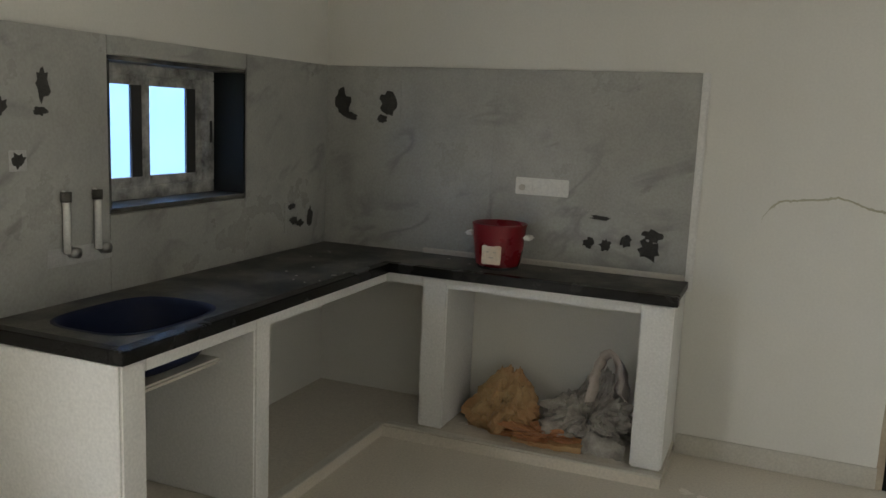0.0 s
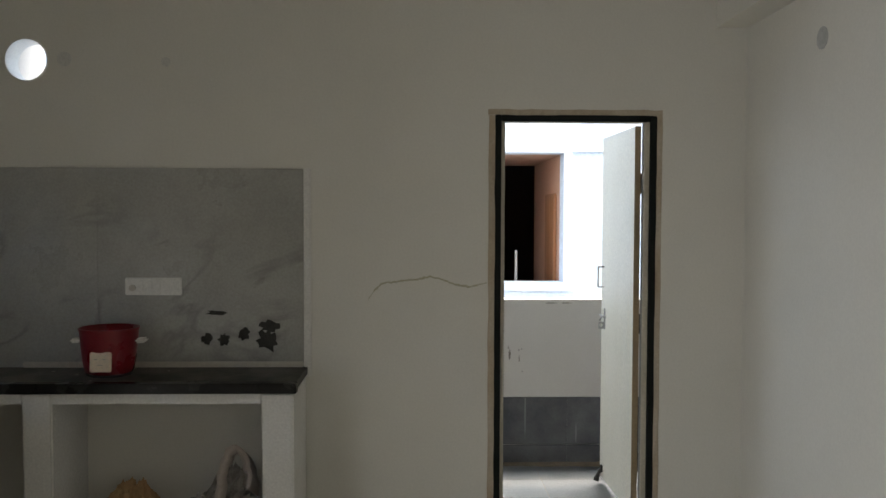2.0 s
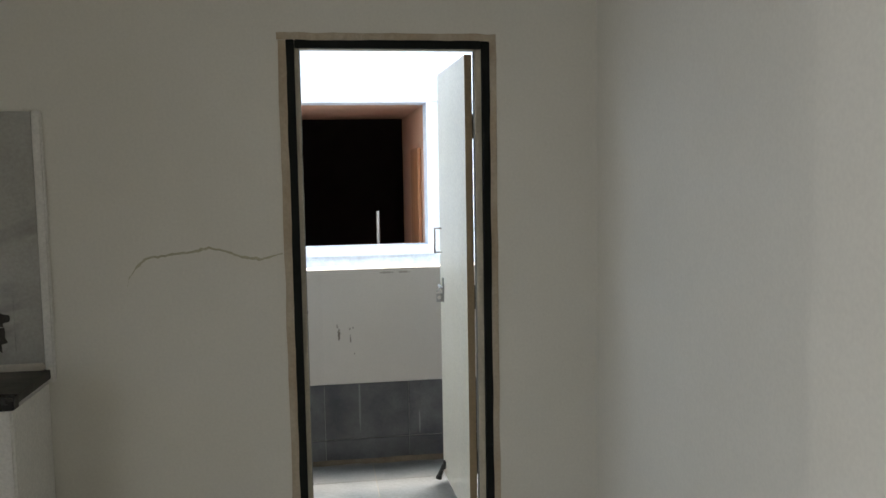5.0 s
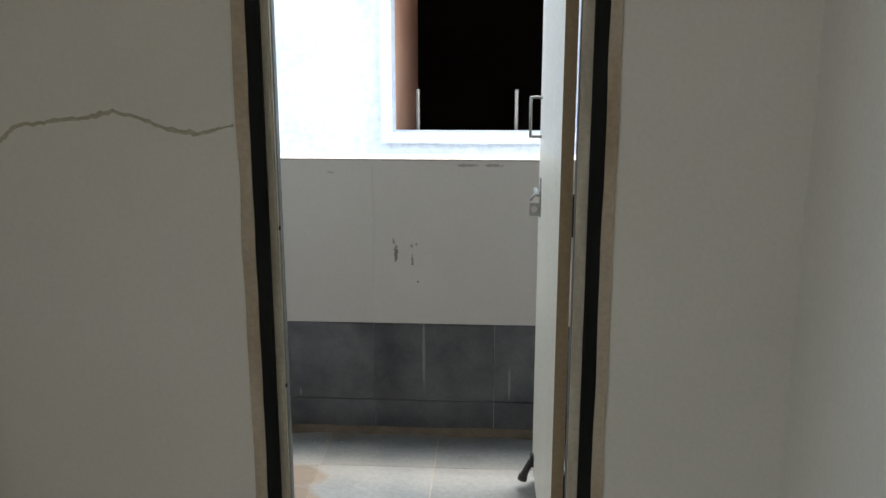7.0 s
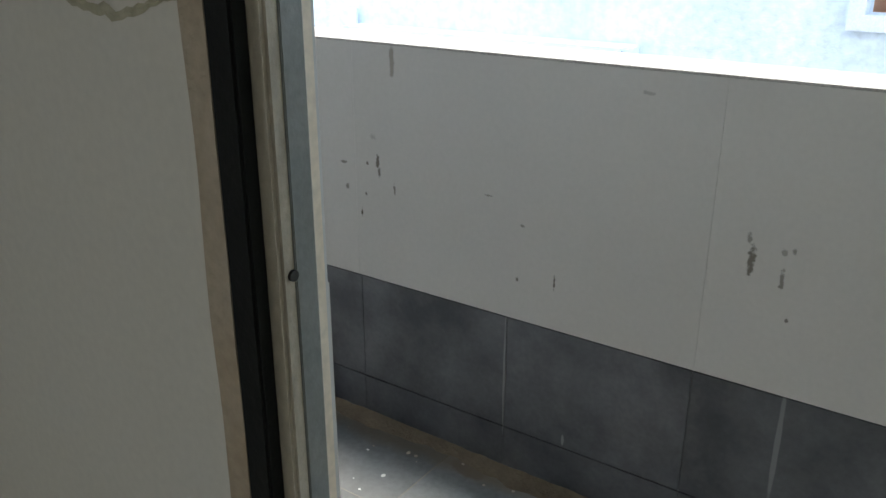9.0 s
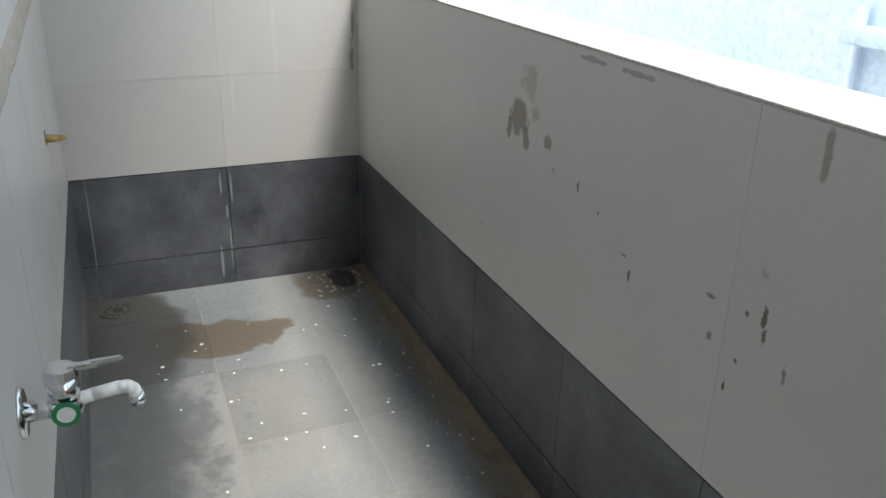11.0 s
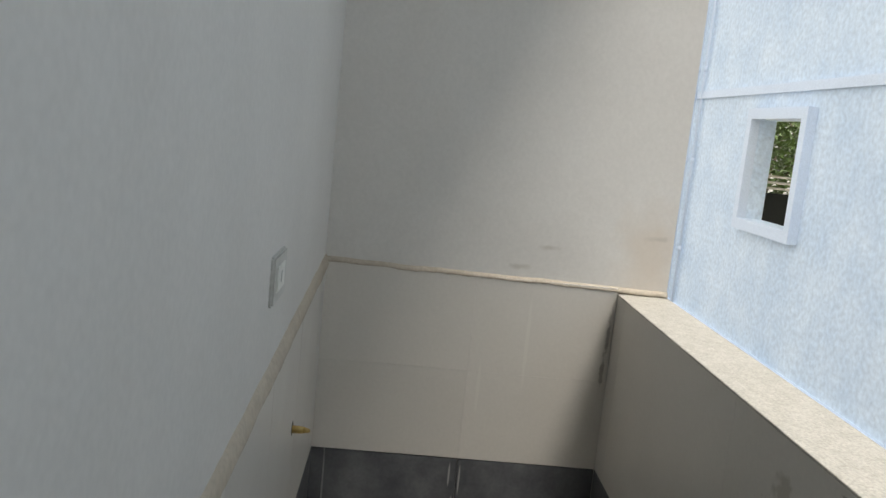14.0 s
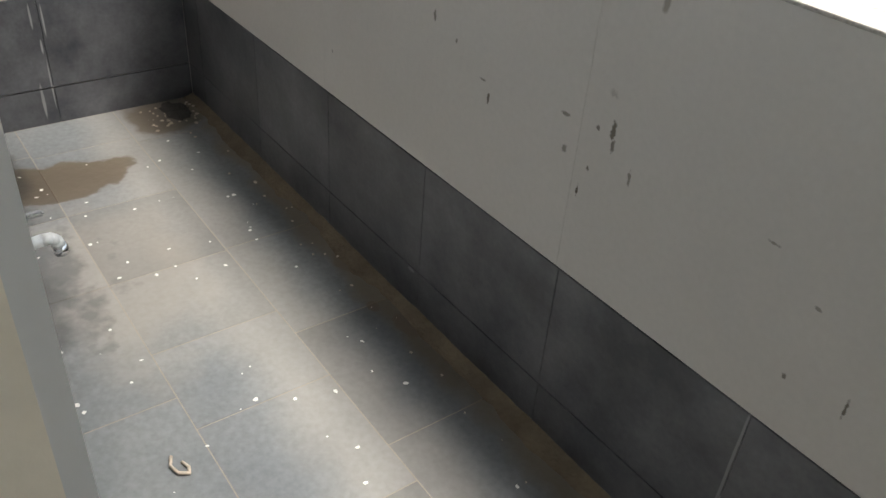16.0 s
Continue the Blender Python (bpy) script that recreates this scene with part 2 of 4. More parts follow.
def marble():
    m = material("grey_marble_tile", (0.40, 0.395, 0.362), (0.31, 0.305, 0.28), 0.3, scale=2.4, amount=0.9, bump=0.02, spread=0.16)
    n, l = m.node_tree.nodes, m.node_tree.links
    b = n["Principled BSDF"]
    prev = b.inputs["Base Color"].links[0].from_socket
    geo = n.new("ShaderNodeNewGeometry")
    mp = n.new("ShaderNodeMapping")
    mp.vector_type = "TEXTURE"
    mp.inputs["Rotation"].default_value = (0, radians(-32), radians(40))
    mp.inputs["Scale"].default_value = (1.5, 0.8, 0.5)
    l.new(geo.outputs["Position"], mp.inputs["Vector"])
    v = n.new("ShaderNodeTexNoise")
    v.inputs["Scale"].default_value = 1.7
    v.inputs["Detail"].default_value = 4
    v.inputs["Roughness"].default_value = 0.5
    v.inputs["Distortion"].default_value = 0.6
    l.new(mp.outputs["Vector"], v.inputs["Vector"])
    a = n.new("ShaderNodeMath")
    a.operation = "SUBTRACT"
    a.inputs[1].default_value = 0.53
    l.new(v.outputs["Fac"], a.inputs[0])
    ab = n.new("ShaderNodeMath")
    ab.operation = "ABSOLUTE"
    l.new(a.outputs["Value"], ab.inputs[0])
    mr = n.new("ShaderNodeMapRange")
    mr.inputs["From Min"].default_value, mr.inputs["From Max"].default_value = 0.045, 0.0
    mr.inputs["To Max"].default_value = 0.45
    l.new(ab.outputs["Value"], mr.inputs["Value"])
    mask = n.new("ShaderNodeTexNoise")
    mask.inputs["Scale"].default_value = 2.6
    l.new(geo.outputs["Position"], mask.inputs["Vector"])
    mk = n.new("ShaderNodeMapRange")
    mk.inputs["From Min"].default_value, mk.inputs["From Max"].default_value = 0.48, 0.62
    l.new(mask.outputs["Fac"], mk.inputs["Value"])
    mu = n.new("ShaderNodeMath")
    mu.operation = "MULTIPLY"
    l.new(mr.outputs["Result"], mu.inputs[0])
    l.new(mk.outputs["Result"], mu.inputs[1])
    mix = n.new("ShaderNodeMix")
    mix.data_type = "RGBA"
    mix.inputs["B"].default_value = (0.11, 0.11, 0.107, 1)
    l.new(mu.outputs["Value"], mix.inputs["Factor"])
    l.new(prev, mix.inputs["A"])
    l.new(mix.outputs["Result"], b.inputs["Base Color"])
    return m


def glass(name, colour, rough=0.02):
    m = bpy.data.materials.new(name)
    m.use_nodes = True
    b = m.node_tree.nodes["Principled BSDF"]
    b.inputs["Base Color"].default_value = (*colour, 1)
    b.inputs["Transmission Weight"].default_value = 1.0
    b.inputs["Roughness"].default_value = rough
    b.inputs["IOR"].default_value = 1.05
    return m


M_MARBLE = marble()
M_GLASS = glass("blue_film_glass", (0.26, 0.42, 0.72), 0.25)

# ---- mesh helpers ----


def add_box(bm, x0, x1, y0, y1, z0, z1, bevel=0.0):
    vs = [bm.verts.new((x, y, z)) for x in (x0, x1) for y in (y0, y1) for z in (z0, z1)]
    fs = [(0, 1, 3, 2), (4, 6, 7, 5), (0, 4, 5, 1), (2, 3, 7, 6), (0, 2, 6, 4), (1, 5, 7, 3)]
    faces = [bm.faces.new([vs[i] for i in f]) for f in fs]
    if bevel:
        edges = list({e for f in faces for e in f.edges})
        bmesh.ops.bevel(bm, geom=edges, offset=bevel, segments=2, affect="EDGES", clamp_overlap=True)


def add_tube(bm, a, b, r, r2=None, seg=16):
    a, b = Vector(a), Vector(b)
    d = b - a
    rot = d.to_track_quat("Z", "Y").to_matrix().to_4x4()
    m = Matrix.Translation((a + b) / 2) @ rot
    bmesh.ops.create_cone(bm, cap_ends=True, segments=seg, radius1=r, radius2=r if r2 is None else r2, depth=d.length, matrix=m)


def add_path(bm, pts, r, seg=10):
    for a, b in zip(pts, pts[1:]):
        add_tube(bm, a, b, r, seg=seg)
    for p in pts[1:-1]:
        bmesh.ops.create_uvsphere(bm, u_segments=seg, v_segments=6, radius=r * 1.01, matrix=Matrix.Translation(p))


def mesh_of(name, bm, mat, smooth=False):
    bmesh.ops.recalc_face_normals(bm, faces=bm.faces)
    me = bpy.data.meshes.new(name)
    bm.to_mesh(me)
    bm.free()
    me.materials.append(mat)
    if smooth:
        for p in me.polygons:
            p.use_smooth = True
    return me


def part(name, bm, mat, parent=None, label="", smooth=False):
    ob = new(name, mesh_of(name, bm, mat, smooth))
    ob.parent = parent
    return tagged(ob, label)


def thing(name, at, label, category, group="", kind=""):
    ob = new(name)
    ob.location = at
    ob.empty_display_size = 0.05
    return tagged(ob, label, category, group, kind)


def structure(name, bm, mat, label, category="wall"):
    return tagged(new(name, mesh_of(name, bm, mat)), label, category, kind="structure")


def under(ob, child):
    """Puts a part built in world places under its thing."""
    child.parent = ob
    child.matrix_parent_inverse = Matrix.Translation(ob.location).inverted()
    return child


def sub(piece, child):
    """Puts a piece built in world places under a part that was built in world places too."""
    child.parent = piece
    child.matrix_parent_inverse = Matrix.Identity(4)
    return child


def box_part(name, parent, dims, mat, label="", bevel=0.0):
    bm = bmesh.new()
    add_box(bm, *dims, bevel=bevel)
    return under(parent, part(name, bm, mat, None, label))


def box_sub(name, piece, dims, mat, label="", bevel=0.0):
    b2 = bmesh.new()
    add_box(b2, *dims, bevel=bevel)
    return sub(piece, part(name, b2, mat, None, label))


def pierced(outline, holes, axis, lo, hi):
    """A slab with openings: loops of (u, v), laid in x-z (axis 'y') or y-z (axis 'x') and thickened from lo to hi."""
    bm = bmesh.new()
    edges = []
    for loop in [outline, *holes]:
        vs = [bm.verts.new((u, lo, v) if axis == "y" else (lo, u, v)) for u, v in loop]
        edges += [bm.edges.new((a, b)) for a, b in zip(vs, vs[1:] + vs[:1])]
    bmesh.ops.triangle_fill(bm, use_beauty=True, use_dissolve=False, edges=edges)
    ex = bmesh.ops.extrude_face_region(bm, geom=list(bm.faces))
    moved = [g for g in ex["geom"] if isinstance(g, bmesh.types.BMVert)]
    bmesh.ops.translate(bm, verts=moved, vec=(0, hi - lo, 0) if axis == "y" else (hi - lo, 0, 0))
    return bm


def rect(u0, u1, v0, v1):
    return [(u0, v0), (u1, v0), (u1, v1), (u0, v1)]


def ring(cu, cv, r, n=40):
    return [(cu + r * math.cos(2 * math.pi * i / n), cv + r * math.sin(2 * math.pi * i / n)) for i in range(n)]


# ---- structure: kitchen ----
H = 2.95
WALL_OUT = 0.105
DOOR = (2.888, 3.694, 2.085)
HOLE = (0.649, 2.325, 0.098)
BAL_Z = 0.033
PY = 1.08
END_X = 0.183

structure("wall_back", pierced([(-0.2, -0.05), (DOOR[0], -0.05), (DOOR[0], DOOR[2]), (DOOR[1], DOOR[2]), (DOOR[1], -0.05), (5.4, -0.05), (5.4, H), (-0.2, H)],
                               [ring(*HOLE)], "y", 0.0, WALL_OUT), M_WALL, "off-white painted plaster wall with round vent hole")
WIN = (-1.604, -0.747, 1.147, 1.742)
structure("wall_left", pierced(rect(-6.8, 0.0, -0.05, H), [rect(*WIN), rect(-4.7, -3.2, 0.08, 1.58)], "x", -0.23, 0.0), M_WALL, "off-white painted plaster wall with a window opening")
bm = bmesh.new()
add_box(bm, 4.13, 4.35, -1.75, 0.0, -0.05, H)
structure("wall_right", bm, M_WALL, "plain white painted plaster wall beside the door")
bm = bmesh.new()
add_box(bm, 3.975, 4.35, -6.8, -1.75, -0.05, H)
structure("wall_right_2", bm, M_WALL, "plain white painted wall standing proud")
structure("wall_rear", pierced(rect(-0.23, 4.35, -0.05, H), [], "y", -6.95, -6.8), M_WALL, "plain painted wall behind the walker")
bm = bmesh.new()
add_box(bm, 3.975, 4.13, -1.75, 0.0, 2.51, H)
structure("beam_right", bm, M_WALL, "white painted ceiling beam along the wall", "beam")
bm = bmesh.new()
add_box(bm, 0.0, 0.149, -6.8, 0.0, 2.47, H)
structure("beam_left", bm, M_WALL, "white painted ceiling beam along the window wall", "beam")
bm = bmesh.new()
add_box(bm, -0.23, 4.35, -6.95, WALL_OUT, H, H + 0.40)
structure("ceiling", bm, M_CEIL, "plain white ceiling", "ceiling")
bm = bmesh.new()
add_box(bm, -0.2, 4.3, -6.9, 0.0, -0.1, 0.0)
structure("floor", bm, M_FLOOR, "glossy cream vitrified tile floor", "floor")

# ---- structure: balcony ----
bm = bmesh.new()
add_box(bm, 0.0, 5.4, 0.0, 1.245, -0.25, BAL_Z - 0.0008)
balcony_floor = structure("floor_balcony", bm, M_GROUT, "dusty grey stone tiled balcony floor", "floor")
bm = pierced([(WALL_OUT, -0.25), (1.243, -0.25), (1.243, 3.2), (WALL_OUT, 3.2)], [], "x", END_X - 0.12, END_X)
end_wall = structure("wall_end", bm, M_BALWALL, "white painted balcony end wall with tiled lower part")
bm = bmesh.new()
add_box(bm, 5.2, 5.4, WALL_OUT, 1.243, -0.25, 3.2)
structure("wall_end_2", bm, M_BALWALL, "white painted balcony end wall")
bm = bmesh.new()
add_box(bm, END_X, 5.2, PY + 0.006, 1.24, BAL_Z - 0.1, 1.0635)
parapet = structure("wall_parapet", bm, M_BALWALL, "balcony parapet with beige and charcoal tiles")
bm = bmesh.new()
add_box(bm, END_X, 5.2, PY - 0.0008, 1.247, 1.0632, 1.069, bevel=0.001)
structure("trim_coping", bm, M_CAP, "cream stone coping on the parapet", "coping")
bm = bmesh.new()
add_box(bm, 0.0, 5.4, WALL_OUT, 1.245, 3.2, 3.35)
structure("ceiling_balcony", bm, M_CEIL, "plain slab over the balcony", "ceiling")
OUT_Y = 0.109
skin = pierced([(END_X, BAL_Z - 0.01), (DOOR[0] + 0.012, BAL_Z - 0.01), (DOOR[0] + 0.012, DOOR[2] + 0.01), (DOOR[1] - 0.008, DOOR[2] + 0.01), (DOOR[1] - 0.008, BAL_Z - 0.01),
                     (5.2, BAL_Z - 0.01), (5.2, 3.2), (END_X, 3.2)], [ring(*HOLE)], "y", OUT_Y - 0.003, OUT_Y + 0.010)
house_wall = structure("wall_balcony", skin, M_BALWALL, "white painted outer wall of the kitchen")

# ---- outside ----
bm = bmesh.new()
add_box(bm, -300, 300, -300, 300, -3.6, -3.4)
structure("ground", bm, M_GROUND, "bare grey courtyard ground", "ground")
FY = 5.0
OW = (2.60, 4.095, 0.865, 2.275)
SW = (-8.227, -6.80, 0.72, 2.05)
SU = (-8.147, -6.75, 4.10, 5.45)
RW = (-4.46, -3.50, 1.77, 2.24)
facade = thing("apartment_building", (0, FY, -3.4), "pale blue stucco apartment building with white trim", "building")
under(facade, part("wall", pierced(rect(-12.0, 12.0, -3.4, 11.0), [rect(*OW), rect(*SW), rect(*SU), rect(*RW), rect(-4.55, -3.95, -1.45, -1.05)], "y", FY, FY + 0.23), M_BLUE, None, "rough pale blue stucco"))
bm = bmesh.new()
add_box(bm, -1.0, 12, FY - 0.05, FY, 2.29, 2.38)
under(facade, part("upper_band", bm, M_TRIM, None, "pale blue string course"))
bm = bmesh.new()
add_box(bm, -12, -1.0, FY - 0.05, FY, 2.385, 2.50)
under(facade, part("upper_band", bm, M_TRIM, None, "pale blue string course"))
bm = bmesh.new()
add_box(bm, -12, -1, FY - 0.05, FY, -1.05, -0.95)
under(facade, part("lower_band", bm, M_TRIM, None, "pale blue string course"))


def surround(o, w, proud, name, mat):
    for x0, x1, z0, z1 in ((o[0] - w, o[0], o[2] - w, o[3] + w), (o[1], o[1] + w, o[2] - w, o[3] + w), (o[0], o[1], o[2] - w, o[2]), (o[0], o[1], o[3], o[3] + w)):
        box_part(name, facade, (x0, x1, FY - proud, FY + 0.002, z0, z1), mat)


surround(OW, 0.09, 0.04, "window_surround", M_TRIM)
surround(SW, 0.14, 0.12, "window_surround", M_TRIM)
surround(SU, 0.14, 0.12, "window_surround", M_TRIM)
surround(RW, 0.14, 0.12, "window_surround", M_TRIM)
for dims in ((-5.0, -4.85, FY + 0.23, 7.0, 1.2, 2.6), (-3.1, -2.95, FY + 0.23, 7.0, 1.2, 2.6), (-4.85, -3.1, 6.85, 7.0, 1.2, 2.6), (-4.85, -3.1, FY + 0.23, 6.85, 2.5, 2.6), (-4.85, -3.1, FY + 0.23, 6.85, 1.2, 1.3)):
    box_part("side_room_wall", facade, dims, M_CREAMW)
# the room behind the near window
for x0, x1 in ((OW[0] - 0.2, OW[0]), (OW[1], OW[1] + 0.2)):
    box_part("room_wall", facade, (x0, x1, FY + 0.23, 7.3, -0.2, 2.6), M_ROOM)
box_part("room_ceiling", facade, (OW[0] - 0.2, OW[1] + 0.2, FY + 0.23, 7.3, OW[3], 2.6), M_ROOM)
# floor, walls and ceiling past here carry the unlit room's shade in colour
box_part("room_floor", facade, (OW[0] - 2.0, OW[1] + 2.0, FY + 0.23, 12.0, -0.4, -0.2), M_ROOMSHADE)
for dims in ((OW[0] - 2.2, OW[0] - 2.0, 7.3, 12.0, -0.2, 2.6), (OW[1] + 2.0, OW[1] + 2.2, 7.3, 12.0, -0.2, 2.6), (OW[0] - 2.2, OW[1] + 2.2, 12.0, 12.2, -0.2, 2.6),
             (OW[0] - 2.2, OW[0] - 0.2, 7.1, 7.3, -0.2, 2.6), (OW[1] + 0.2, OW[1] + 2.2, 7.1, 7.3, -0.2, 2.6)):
    box_part("dark_room_wall", facade, dims, M_ROOMSHADE)
box_part("dark_room_ceiling", facade, (OW[0] - 2.2, OW[1] + 2.2, 7.3, 12.2, 2.6, 2.75), M_ROOMSHADE)
box_part("room_door", facade, (OW[1] - 0.04, OW[1] - 0.004, 5.40, 6.05, -0.2, 1.85), M_WOOD, "orange-brown wooden door", 0.01)
for x, y in ((2.78, 5.33), (3.62, 5.33)):
    bm = bmesh.new()
    add_tube(bm, (x, y, -0.2), (x, y, 1.2), 0.016)
    under(facade, part("post", bm, M_STEEL))
# passage behind the small openings
for z in (-0.35, 2.42, 7.2):
    box_part("passage_slab", facade, (-13.4, -5.85, FY + 0.23, 8.2, z, z + 0.18), M_CREAMW)
box_part("passage_wall", facade, (-6.05, -5.85, FY + 0.23, 8.2, -0.17, 2.42), M_CREAMW)
box_part("passage_parapet", facade, (-11.05, -10.9, FY + 0.23, 8.2, -0.17, 0.98), M_BLACK)
for z in (1.06, 1.16, 1.26):
    bm = bmesh.new()
    add_tube(bm, (-10.95, FY + 0.3, z), (-10.95, 8.2, z), 0.02, seg=8)
    under(facade, part("rail", bm, M_STEEL))
# added dark sheet; its colour stands in for shade inside the vent opening
box_part("vent_backing", facade, (-4.75, -3.75, FY + 0.6, FY + 0.65, -1.7, -0.9), M_DARK)
box_part("ledge", facade, (-1.187, 1.25, FY - 0.30, FY, 0.50, 0.60), M_BLUE, "blue stucco ledge", 0.012)
box_part("building_roof", facade, (-12.1, 12.1, FY - 0.3, 9.5, 11.0, 11.2), M_TRIM)


def drain_pipe(x, r, z0, z1, y):
    b2 = bmesh.new()
    add_tube(b2, (x, y, z0), (x, y, z1), r)
    z = z0 + 0.4
    while z < z1:
        add_tube(b2, (x, y, z), (x, y, z + 0.09), r * 1.3)
        z += 1.45
    p = part("drain_pipe", b2, M_TRIM, None, "pale plastic rainwater pipe", True)
    return under(facade, p)


drain_pipe(-10.75, 0.036, -3.4, 10.8, FY - 0.09)
drain_pipe(-10.50, 0.022, -3.4, 10.8, FY - 0.05)
drain_pipe(-1.24, 0.035, -3.4, 0.72, FY - 0.06)

# trees beyond the passage


def tree(name, at, height, spread, seed, label):
    rnd = random.Random(seed)
    t = thing(name, at, label, "tree", "trees behind the building")
    bm2 = bmesh.new()
    top = Vector((at[0], at[1], at[2] + height * 0.55))
    add_tube(bm2, at, top, 0.17, 0.09, 10)
    tips = []
    for k in range(7):
        a = k * 2.4 + rnd.random()
        start = Vector(at).lerp(top, 0.6 + 0.4 * rnd.random())
        tip = start + Vector((math.cos(a) * spread * 0.6, math.sin(a) * spread * 0.6, height * (0.18 + 0.2 * rnd.random())))
        add_tube(bm2, start, tip, 0.06, 0.02, 7)
        tips.append(tip)
    under(t, part("trunk", bm2, M_BARK))
    verts, faces = [], []
    centres = tips + [top + Vector((rnd.uniform(-1, 1) * spread, rnd.uniform(-1, 1) * spread, rnd.uniform(-0.1, 0.5) * height)) for _ in range(26)]
    for c in centres:
        rad = spread * rnd.uniform(0.22, 0.42)
        for _ in range(130):
            d = Vector((rnd.gauss(0, 1), rnd.gauss(0, 1), rnd.gauss(0, 0.8)))
            d = d.normalized() * rad * rnd.uniform(0.5, 1.0)
            p = c + d
            e = Euler((rnd.uniform(-1, 1), rnd.uniform(-1, 1), rnd.uniform(0, 6.3))).to_matrix()
            w, h = 0.045, 0.10
            i0 = len(verts)
            verts += [p + e @ Vector(q) for q in ((0, -h, 0), (w, 0, 0.01), (0, h, 0), (-w, 0, 0.01))]
            faces.append((i0, i0 + 1, i0 + 2, i0 + 3))
    me = bpy.data.meshes.new("crown")
    me.from_pydata([tuple(v) for v in verts], [], faces)
    me.materials.append(M_LEAF)
    under(t, tagged(new("crown", me), "dense green leaves"))
    return t


tree("tree", (-17.95, 9.3, -3.4), 7.0, 2.0, 3, "leafy green tree behind the blue building")
tree("tree", (-20.45, 12.3, -3.4), 7.5, 2.3, 5, "leafy green tree behind the blue building")
tree("tree", (-15.95, 10.8, -3.4), 6.4, 1.8, 8, "leafy green tree behind the blue building")

# ---- doorway ----
J0, J1, JT = 2.946, 3.630, 2.046
frame_label = "worn black and cream painted door frame"
door_frame = tagged(thing("door_frame", ((J0 + J1) / 2, 0.07, 0.0), frame_label, "door frame"), kind="structure")
for side, (a, b) in (("l", (DOOR[0], J0)), ("r", (J1, DOOR[1]))):
    jamb = box_part("jamb", door_frame, (a + 0.002, b - 0.002, 0.014, 0.058, 0.0, JT), M_JAMBCREAM, "worn cream painted jamb", 0.004)
    lo, hi = (a + 0.005, b - 0.020) if side == "l" else (a + 0.026, b - 0.005)
    box_part("black_face", door_frame, (lo, hi, -0.004, 0.016, 0.0, JT + 0.034), M_BLACK, "black painted face", 0.003)
    lo, hi = (b - 0.003, b + 0.0005) if side == "l" else (a - 0.0005, a + 0.003)
    strip = box_sub("grey_strip", jamb, (lo, hi, 0.030, 0.057, 0.02, JT), M_JAMBGREY, "bare grey steel edge", 0.001)
    if side == "l":
        # flat dark discs; the shade in the screw holes is their colour
        for z in (0.32, 0.63, 1.02, 1.64):
            bm = bmesh.new()
            add_tube(bm, (b - 0.002, 0.027, z), (b + 0.0012, 0.027, z), 0.0055, seg=12)
            sub(strip, part("screw_hole", bm, M_DARK))
    lo, hi = (a - 0.004, a + 0.0125) if side == "l" else (b - 0.0085, b + 0.004)
    box_part("plaster_reveal", door_frame, (lo, hi, 0.058, OUT_Y + 0.009, 0.0, JT), M_JAMB, "bare peach plaster reveal", 0.003)
box_part("head", door_frame, (DOOR[0] + 0.012, DOOR[1] - 0.012, 0.014, 0.060, JT, DOOR[2] - 0.002), M_JAMBCREAM, "", 0.004)
box_part("black_head", door_frame, (DOOR[0] + 0.039, DOOR[1] - 0.039, -0.0042, 0.014, JT + 0.002, JT + 0.034), M_BLACK, "", 0.003)


def ragged_strip(name, x0, x1, z0, z1, y, mat, label, along="z", seed=1, depth=0.004, n=60, wob=0.004):
    """A thin uneven strip of bare plaster, proud of the wall at y."""
    b2 = bmesh.new()
    rows = []
    for i in range(n + 1):
        f = i / n
        w0 = wob * noise.noise(Vector((seed, f * 14, 0.3)))
        w1 = wob * noise.noise(Vector((seed + 7, f * 14, 0.9)))
        if along == "z":
            a, b = (x0 + w0, y - depth, z0 + f * (z1 - z0)), (x1 + w1, y - depth, z0 + f * (z1 - z0))
        else:
            a, b = (x0 + f * (x1 - x0), y - depth, z0 + w0), (x0 + f * (x1 - x0), y - depth, z1 + w1)
        rows.append([b2.verts.new(a), b2.verts.new(b), b2.verts.new((a[0], y + 0.004, a[2])), b2.verts.new((b[0], y + 0.004, b[2]))])
    for p, q in zip(rows, rows[1:]):
        b2.faces.new((p[0], p[1], q[1], q[0]))
        b2.faces.new((p[0], q[0], q[2], p[2]))
        b2.faces.new((p[1], p[3], q[3], q[1]))
    return structure(name, b2, mat, label, "trim")


ragged_strip("trim_door_left", 2.864, 2.895, 0.0, 2.0775, 0.0, M_BROWN, "bare brown plaster edge of the doorway", seed=1)
ragged_strip("trim_door_right", 3.688, 3.714, 0.0, 2.0775, 0.0, M_BROWN, "bare brown plaster edge of the doorway", seed=4)
ragged_strip("trim_door_top", 2.860, 3.714, 2.079, 2.106, 0.0, M_BROWN, "bare brown plaster edge of the doorway", along="x", seed=9)

# the open door leaf, with its hardware
door = tagged(thing("door_1", (3.612, 0.062, BAL_Z), "cream painted door standing open onto the balcony", "door"), kind="structure")
leaf = box_part("leaf", door, (3.598, 3.626, 0.066, 0.722, BAL_Z + 0.045, 2.035), M_DOOR, "cream paint with runs", 0.002)
box_sub("leaf_edge", leaf, (3.5975, 3.6265, 0.061, 0.067, BAL_Z + 0.045, 2.035), M_DOOREDGE, "bare wood edge")
for z in (0.35, 1.05, 1.75):
    box_sub("hinge", leaf, (3.6265, 3.634, 0.050, 0.075, z - 0.05, z + 0.05), M_DARK, "dark steel hinge", 0.002)
bm = bmesh.new()
